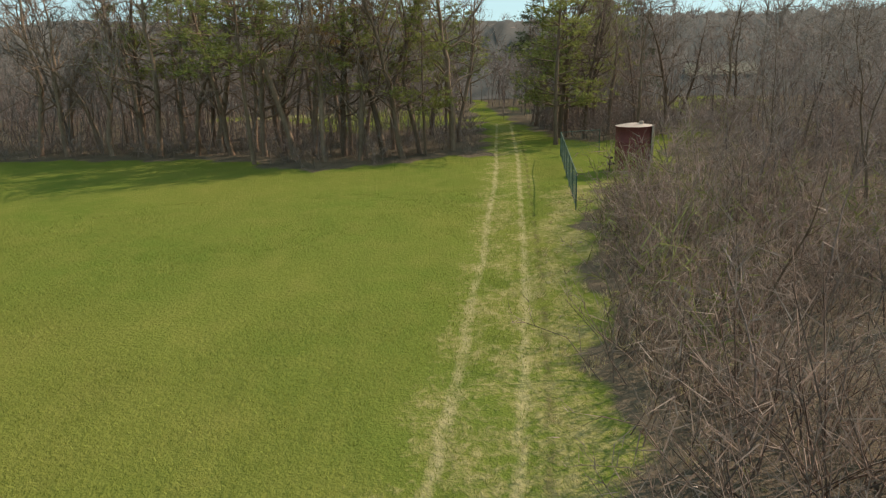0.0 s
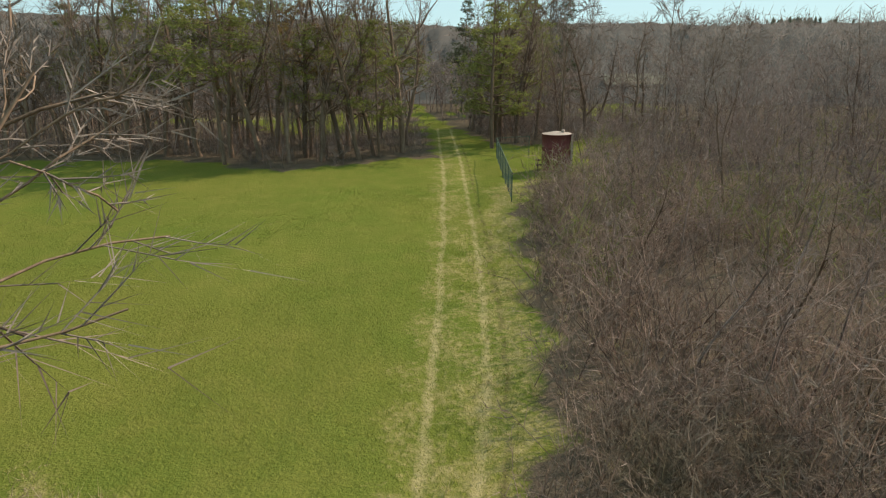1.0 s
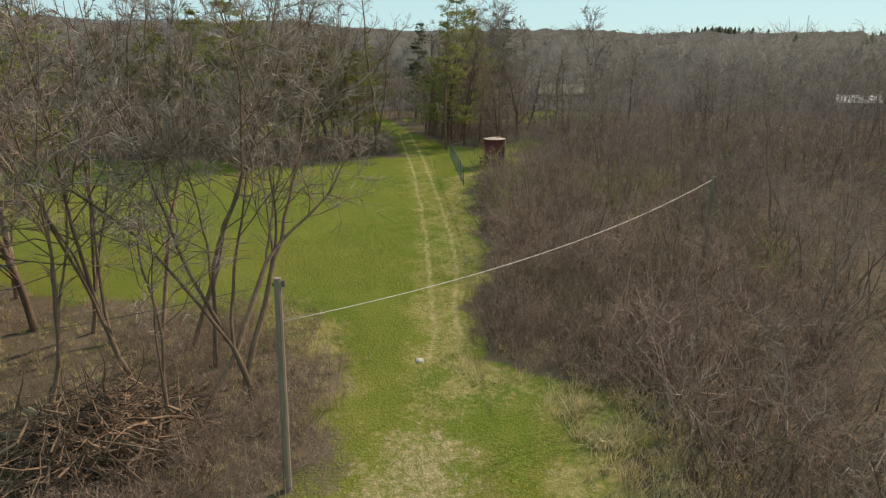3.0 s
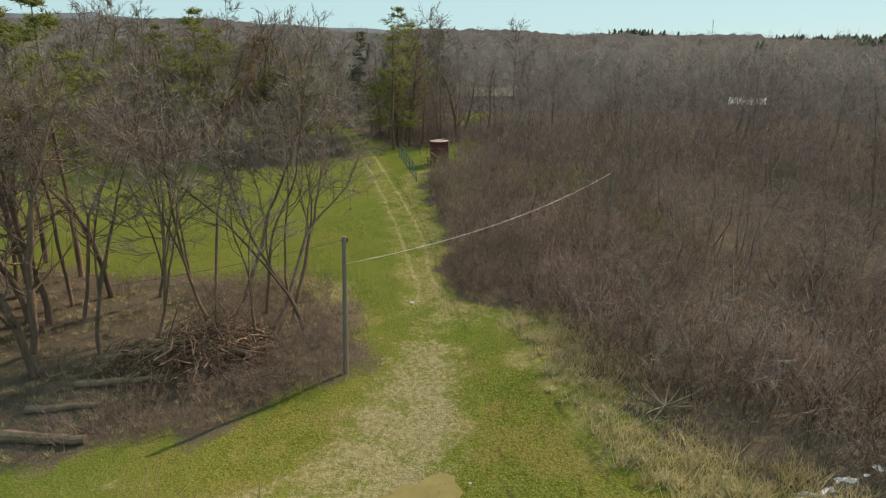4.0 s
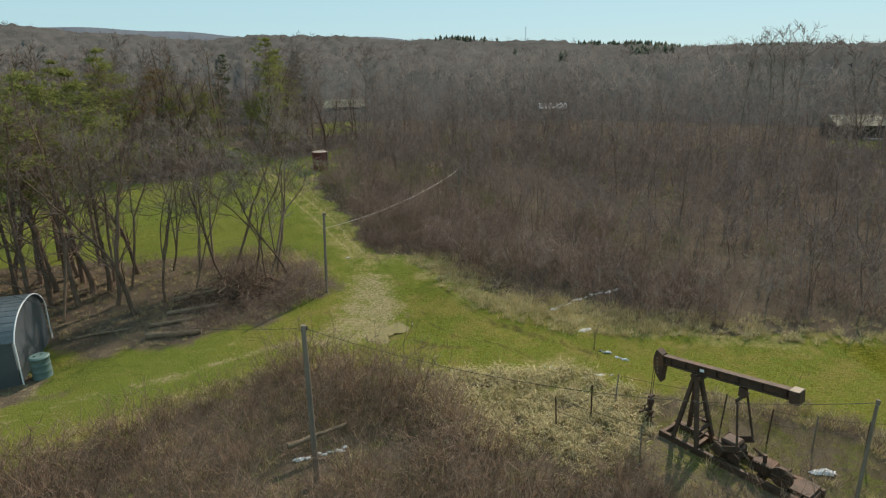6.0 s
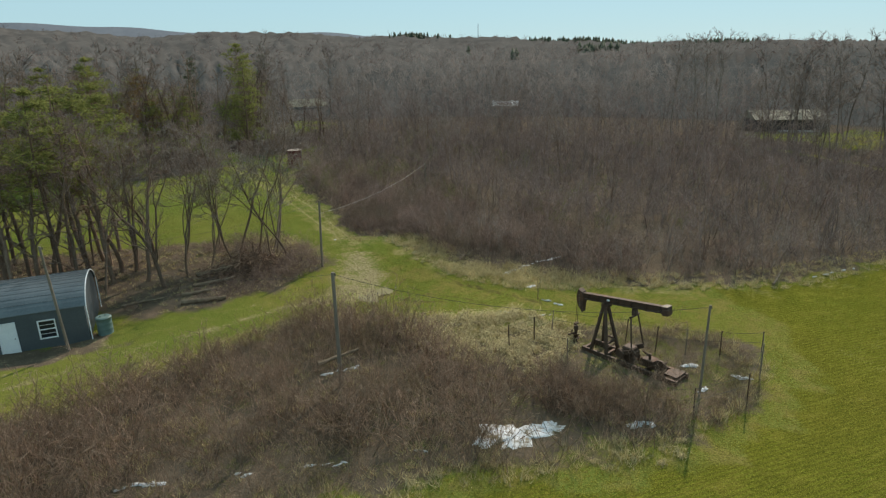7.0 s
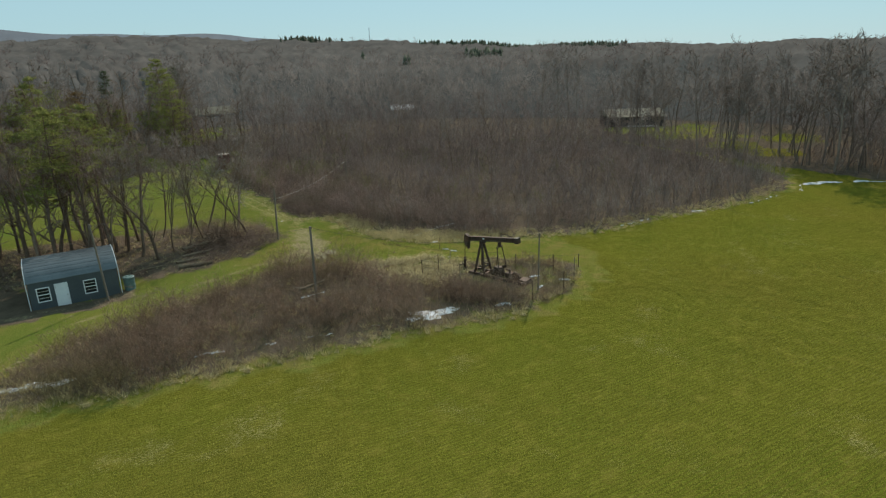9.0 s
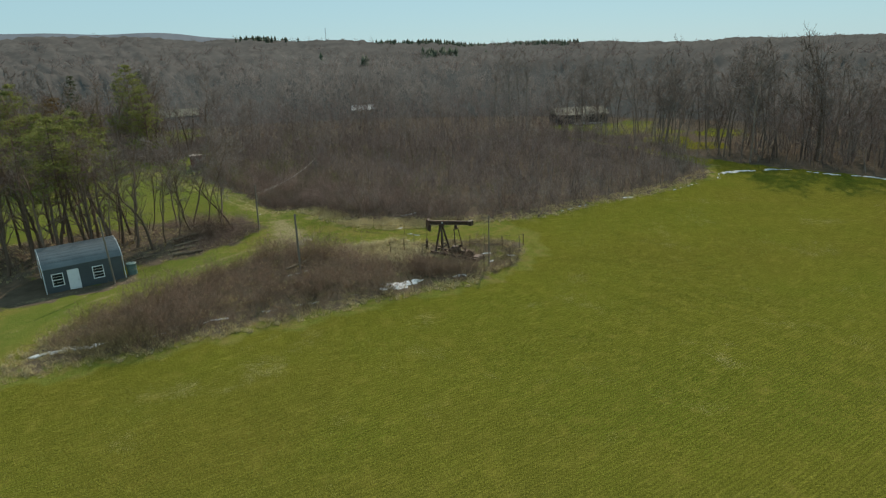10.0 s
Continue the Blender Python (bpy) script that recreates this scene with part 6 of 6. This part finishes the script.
def brush_pile(cx, cy, size, count, seed, label):
    """A heap of cut branches."""
    r = np.random.default_rng(seed)
    stems = []
    for _ in range(count):
        a = r.uniform(0, 2 * np.pi)
        q = r.normal(0, size * 0.38, 2)
        z = max(0.05, size * 0.45 * math.exp(-(q @ q) / (size * size * 0.5)) * r.uniform(0.1, 1))
        n = r.uniform(0.25, 0.85) * size
        stems.append(grow(r, (cx + q[0] - 0.5 * n * math.cos(a), cy + q[1] - 0.5 * n * math.sin(a), z + float(height_at(cx, cy))), (math.cos(a), math.sin(a), r.uniform(-0.1, 0.5)), n,
                          r.uniform(0.008, 0.03) if r.uniform() < 0.85 else r.uniform(0.035, 0.06), 0.006, 4, 0.32))
    v, f = to_tubes(stems, 4)
    tagged(new("brush_pile", mesh_np("brush_pile", v, f, PILE)), label, "brush pile", kind="stuff")


brush_pile(-13.4, -11.3, 3.0, 640, 5, "tangled heap of grey cut branches under the trees")
brush_pile(-16.4, -10.8, 1.8, 110, 6, "low heap of broken branches and logs")
r8 = np.random.default_rng(8)
sticks = [grow(r8, (0.5, -20.0, 0.25), (math.cos(0.42 * k), math.sin(0.42 * k), r8.uniform(0.1, 0.9)), r8.uniform(0.9, 1.5), 0.04, 0.014, 3, 0.06) for k in range(15)]
heap = holder("stick_heap", pose(0, 0, 0), "small star-shaped heap of dead sticks", "brush pile")
for s in sticks:
    new("stick", mesh_np("stick", *to_tubes([s], 5), LOG)).parent = heap


def crate_frame():
    bm = bmesh.new()
    x, y = -21.5, -12.8
    z = float(height_at(x, y))
    for dx in (-0.45, 0.45):
        rod(bm, (x + dx, y, z), (x + dx, y, z + 0.55), 0.025, sides=6)
        rod(bm, (x + dx, y, z + 0.55), (x + dx, y + 0.6, z + 0.5), 0.025, sides=6)
    rod(bm, (x - 0.45, y, z + 0.55), (x + 0.45, y, z + 0.55), 0.025, sides=6)
    rod(bm, (x - 0.45, y + 0.6, z + 0.5), (x + 0.45, y + 0.6, z + 0.5), 0.025, sides=6)
    tagged(part("pipe_frame", bm, PALE_IRON), "small pale pipe frame standing in the leaf litter", "frame")


crate_frame()


def patch(name, cx, cy, rx, ry, turn, seed, material, label, category, high, lift=0.0, group=""):
    """A low irregular patch lying on the ground."""
    r = random.Random(seed)
    n, rings = (40, 6) if rx > 0.5 else (20, 3)
    ph = [r.uniform(0, 6.28) for _ in range(4)]
    bm = bmesh.new()
    z0 = float(height_at(cx, cy))
    c, s = math.cos(radians(turn)), math.sin(radians(turn))
    grid = []
    for j in range(rings + 1):
        f = j / rings
        row = []
        for k in range(n):
            a = 2 * math.pi * k / n
            w = 1 + 0.25 * math.sin(2 * a + ph[0]) + 0.2 * math.sin(3 * a + ph[1]) + 0.15 * math.sin(5 * a + ph[2]) + 0.13 * math.sin(9 * a + ph[3]) + (r.uniform(-0.22, 0.22) if high else 0) * f
            px, py = rx * w * f * math.cos(a), ry * w * f * math.sin(a)
            gx, gy = cx + c * px - s * py, cy + s * px + c * py
            ground_z = float(height_at(gx, gy)) if high else z0
            row.append(bm.verts.new((gx, gy, ground_z + lift + high * (1 - f ** 2) * r.uniform(0.6, 1.1) - (0.03 if j == rings and high else 0))))
        grid.append(row)
    top = grid[0][0]
    for lo, hi in zip(grid[1:], grid[2:]):
        for k in range(n):
            bm.faces.new((lo[k], hi[k], hi[(k + 1) % n], lo[(k + 1) % n]))
    for k in range(n):
        bm.faces.new((top, grid[1][k], grid[1][(k + 1) % n]))
    bmesh.ops.delete(bm, geom=[v for v in bm.verts if not v.link_faces], context="VERTS")
    return tagged(part(name, bm, material, smooth=True), label, category, group)


SNOW_LABEL = "thin remnant of old white snow lying on the grass"
for n, (cx, cy, rx, ry, turn) in enumerate(((-13.04, -39.43, 1.5, 0.8, -20), (-11.59, -40.06, 1.1, 0.55, -35), (-14.32, -38.91, 0.6, 0.4, -15), (-10.45, -40.8, 0.75, 0.36, -30), (-14.62, -38.81, 0.3, 0.2, 10), (-8.55, -42.26, 0.4, 0.25, -20),
                                            (-7.98, -42.67, 0.25, 0.18, 30), (-1.89, -40.95, 0.4, 0.2, -50), (-1.12, -43.22, 0.5, 0.17, -50), (-3.57, -42.61, 0.25, 0.16, 0), (-36.4, -27.6, 0.8, 0.35, -20),
                                            (-35.0, -28.3, 0.95, 0.42, -25), (-33.7, -29.1, 0.5, 0.3, -30), (0.15, -27.73, 0.42, 0.2, 0), (50.2, -50.2, 1.4, 0.6, -30), (52.4, -51.8, 1.3, 0.5, -50),
                                            (55.4, -54.8, 0.9, 0.5, -40), (27, -43.6, 0.8, 0.25, -45))):
    patch("snow_patch", cx, cy, rx, ry, turn, 50 + n, SNOW, SNOW_LABEL, "snow", 0.06, 0.03, "snow remnants")
# broken streaks of snow in ruts and ditches
bit = random.Random(31)
for n, (ax, ay, bx, by, count, size) in enumerate(((0.6, -24.7, 3.2, -24.5, 7, 0.34), (3.6, -24.4, 6.8, -24.7, 9, 0.26), (-1.2, -29.9, -0.7, -30.3, 3, 0.16), (-1.0, -30.8, -0.8, -31.5, 3, 0.14),
                                                   (-4.5, -29.4, -3.8, -30.8, 6, 0.13), (-3.7, -31.3, -3.7, -32.2, 4, 0.15), (-3.2, -31.5, -2.5, -31.9, 4, 0.14), (-27.2, -32.1, -25.6, -33.0, 6, 0.24),
                                                   (-21.3, -35.5, -19.5, -36.5, 7, 0.24), (-17.1, -37.5, -16.7, -38.0, 3, 0.18), (-30.8, -31.2, -29.6, -31.4, 3, 0.16), (-17.0, -29.4, -14.8, -29.9, 7, 0.2), (55.4, -55.2, 56.6, -58, 3, 0.5), (56.0, -59.5, 55.6, -64, 4, 0.5), (56.2, -65.5, 54.8, -72, 8, 0.55), (44.5, -50.2, 48.5, -49.4, 5, 0.36), (34, -47.2, 40.5, -48.6, 5, 0.26), (16, -39.4, 21, -40.9, 5, 0.22), (-23.4, -34.3, -22.8, -34.6, 2, 0.18))):
    for k in range(count):
        f = (k + bit.uniform(0.2, 0.8)) / count
        w = size * bit.uniform(0.5, 1.25)
        patch("snow_patch", ax + (bx - ax) * f + bit.uniform(-0.5, 0.5) * size, ay + (by - ay) * f + bit.uniform(-0.5, 0.5) * size, w, w * bit.uniform(0.3, 0.6),
              math.degrees(math.atan2(by - ay, bx - ax)) + bit.uniform(-25, 25), 90 + 20 * n + k, SNOW, SNOW_LABEL, "snow", 0.04, 0.04, "snow remnants")


def pool(cx, cy, lobes, lift, label):
    """Still water with a lobed outline: the union of round lobes about a middle."""
    bm = bmesh.new()
    z = float(height_at(cx, cy)) + lift
    rim = []
    for k in range(56):
        a = 2 * math.pi * k / 56
        way = Vector((math.cos(a), math.sin(a)))
        far = 0.25
        for lx, ly, lr in lobes:
            along = lx * way.x + ly * way.y
            off = lr * lr - (lx * lx + ly * ly - along * along)
            if off > 0:
                far = max(far, along + math.sqrt(off))
        far *= 1 + 0.07 * noise.noise(Vector((3 * way.x, 3 * way.y, cx))) + 0.04 * math.sin(9 * a)
        rim.append(bm.verts.new((cx + far * way.x, cy + far * way.y, z)))
    mid = bm.verts.new((cx, cy, z))
    for k in range(56):
        bm.faces.new((mid, rim[k], rim[(k + 1) % 56]))
    return tagged(part("puddle", bm, PUDDLE), label, "puddle")


pool(-8.2, -20.45, [(-0.7, -0.3, 0.62), (-0.85, -0.85, 0.56), (0.0, 0.0, 0.55), (0.85, 0.0, 0.66), (1.05, 0.1, 0.6)], -0.06, "shallow muddy brown puddle in the worn ground")
patch("puddle", -12.6, -22.6, 1.3, 0.35, -5, 12, PUDDLE, "shallow muddy puddle beside the lane", "puddle", 0.0, -0.09)


def stone(x, y, r):
    bm = bmesh.new()
    bmesh.ops.create_icosphere(bm, subdivisions=2, radius=r)
    for v in bm.verts:
        v.co *= 1 + 0.25 * noise.noise(v.co * 4 / r + Vector((x, y, 0)))
        v.co.z *= 0.5
        v.co += Vector((x, y, float(height_at(x, y)) + 0.1 * r))
    tagged(part("stone", bm, STONE), "pale flat stone lying on the track", "stone", "stones")


for x, y, r in ((-4.6, -8.25, 0.14), (-9.5, -20.5, 0.05), (-6.5, -20.6, 0.05)):
    stone(x, y, r)


# ---- far houses and mast ----
def house(x, y, turn, size, roof_h, wall, roof, label, windows):
    w, d, h = size
    root = holder("house", pose(x, y, 0, 0, 0, turn), label, "house")
    bm = bmesh.new()
    box(bm, (w, d, h), pose(0, 0, h / 2))
    part("wall", bm, wall, root)
    bm = bmesh.new()
    o = 0.5
    pts = [(-w / 2 - o, -d / 2 - o, h), (w / 2 + o, -d / 2 - o, h), (w / 2 + o, d / 2 + o, h), (-w / 2 - o, d / 2 + o, h), (-w / 2 - o, 0, h + roof_h), (w / 2 + o, 0, h + roof_h)]
    v = [bm.verts.new(p) for p in pts]
    for f in ((0, 1, 5, 4), (2, 3, 4, 5), (3, 0, 4), (1, 2, 5), (3, 2, 1, 0)):
        bm.faces.new([v[i] for i in f])
    part("roof", bm, roof, root)
    for k in range(windows):
        cx = -w / 2 + w * (k + 0.5) / windows
        bm = bmesh.new()
        box(bm, (1.2, 0.08, 1.0), pose(cx, -d / 2 - 0.03, 1.55), 0.01)
        win = part("window", bm, roof, root)
        bm = bmesh.new()
        box(bm, (1.04, 0.04, 0.84), pose(cx, -d / 2 - 0.07, 1.55))
        part("pane", bm, GLASS, win)
    return root


h1 = house(101.5, 0.0, -45, (13, 8, 2.3), 1.5, SIDING, SHINGLE, "low dark house with a tan roof among the trees", 4)
bm = bmesh.new()
box(bm, (7, 1.6, 0.25), pose(1.0, -5.2, 0.14), 0.03)
part("porch", bm, PALE_WALL, h1, "pale porch slab")
# the roof's glint is painted on as plain white
house(90.0, 68.0, -45, (6, 5, 2.2), 1.2, SIDING, WHITE, "far building among the trees, roof painted white for its glint", 2)
house(47.8, 102.7, -20, (10, 6, 3.0), 1.8, PALE_WALL, SHINGLE, "pale far house half hidden by the trees", 2)


def build_mast():
    x, y, h = 391.0, 419.0, 38.0
    root = holder("radio_mast", pose(x, y, 14), "thin far lattice radio mast on the skyline", "mast")
    bm = bmesh.new()
    for k in range(3):
        a = radians(120 * k)
        rod(bm, (0.5 * math.cos(a), 0.5 * math.sin(a), -14), (0.35 * math.cos(a), 0.35 * math.sin(a), h - 8), 0.1, sides=5)
    for z in range(0, int(h) - 9, 2):
        for k in range(3):
            a, b = radians(120 * k), radians(120 * k + 120)
            rod(bm, (0.45 * math.cos(a), 0.45 * math.sin(a), z), (0.42 * math.cos(b), 0.42 * math.sin(b), z + 2), 0.06, sides=4)
    part("lattice", bm, WHITE, root)


build_mast()
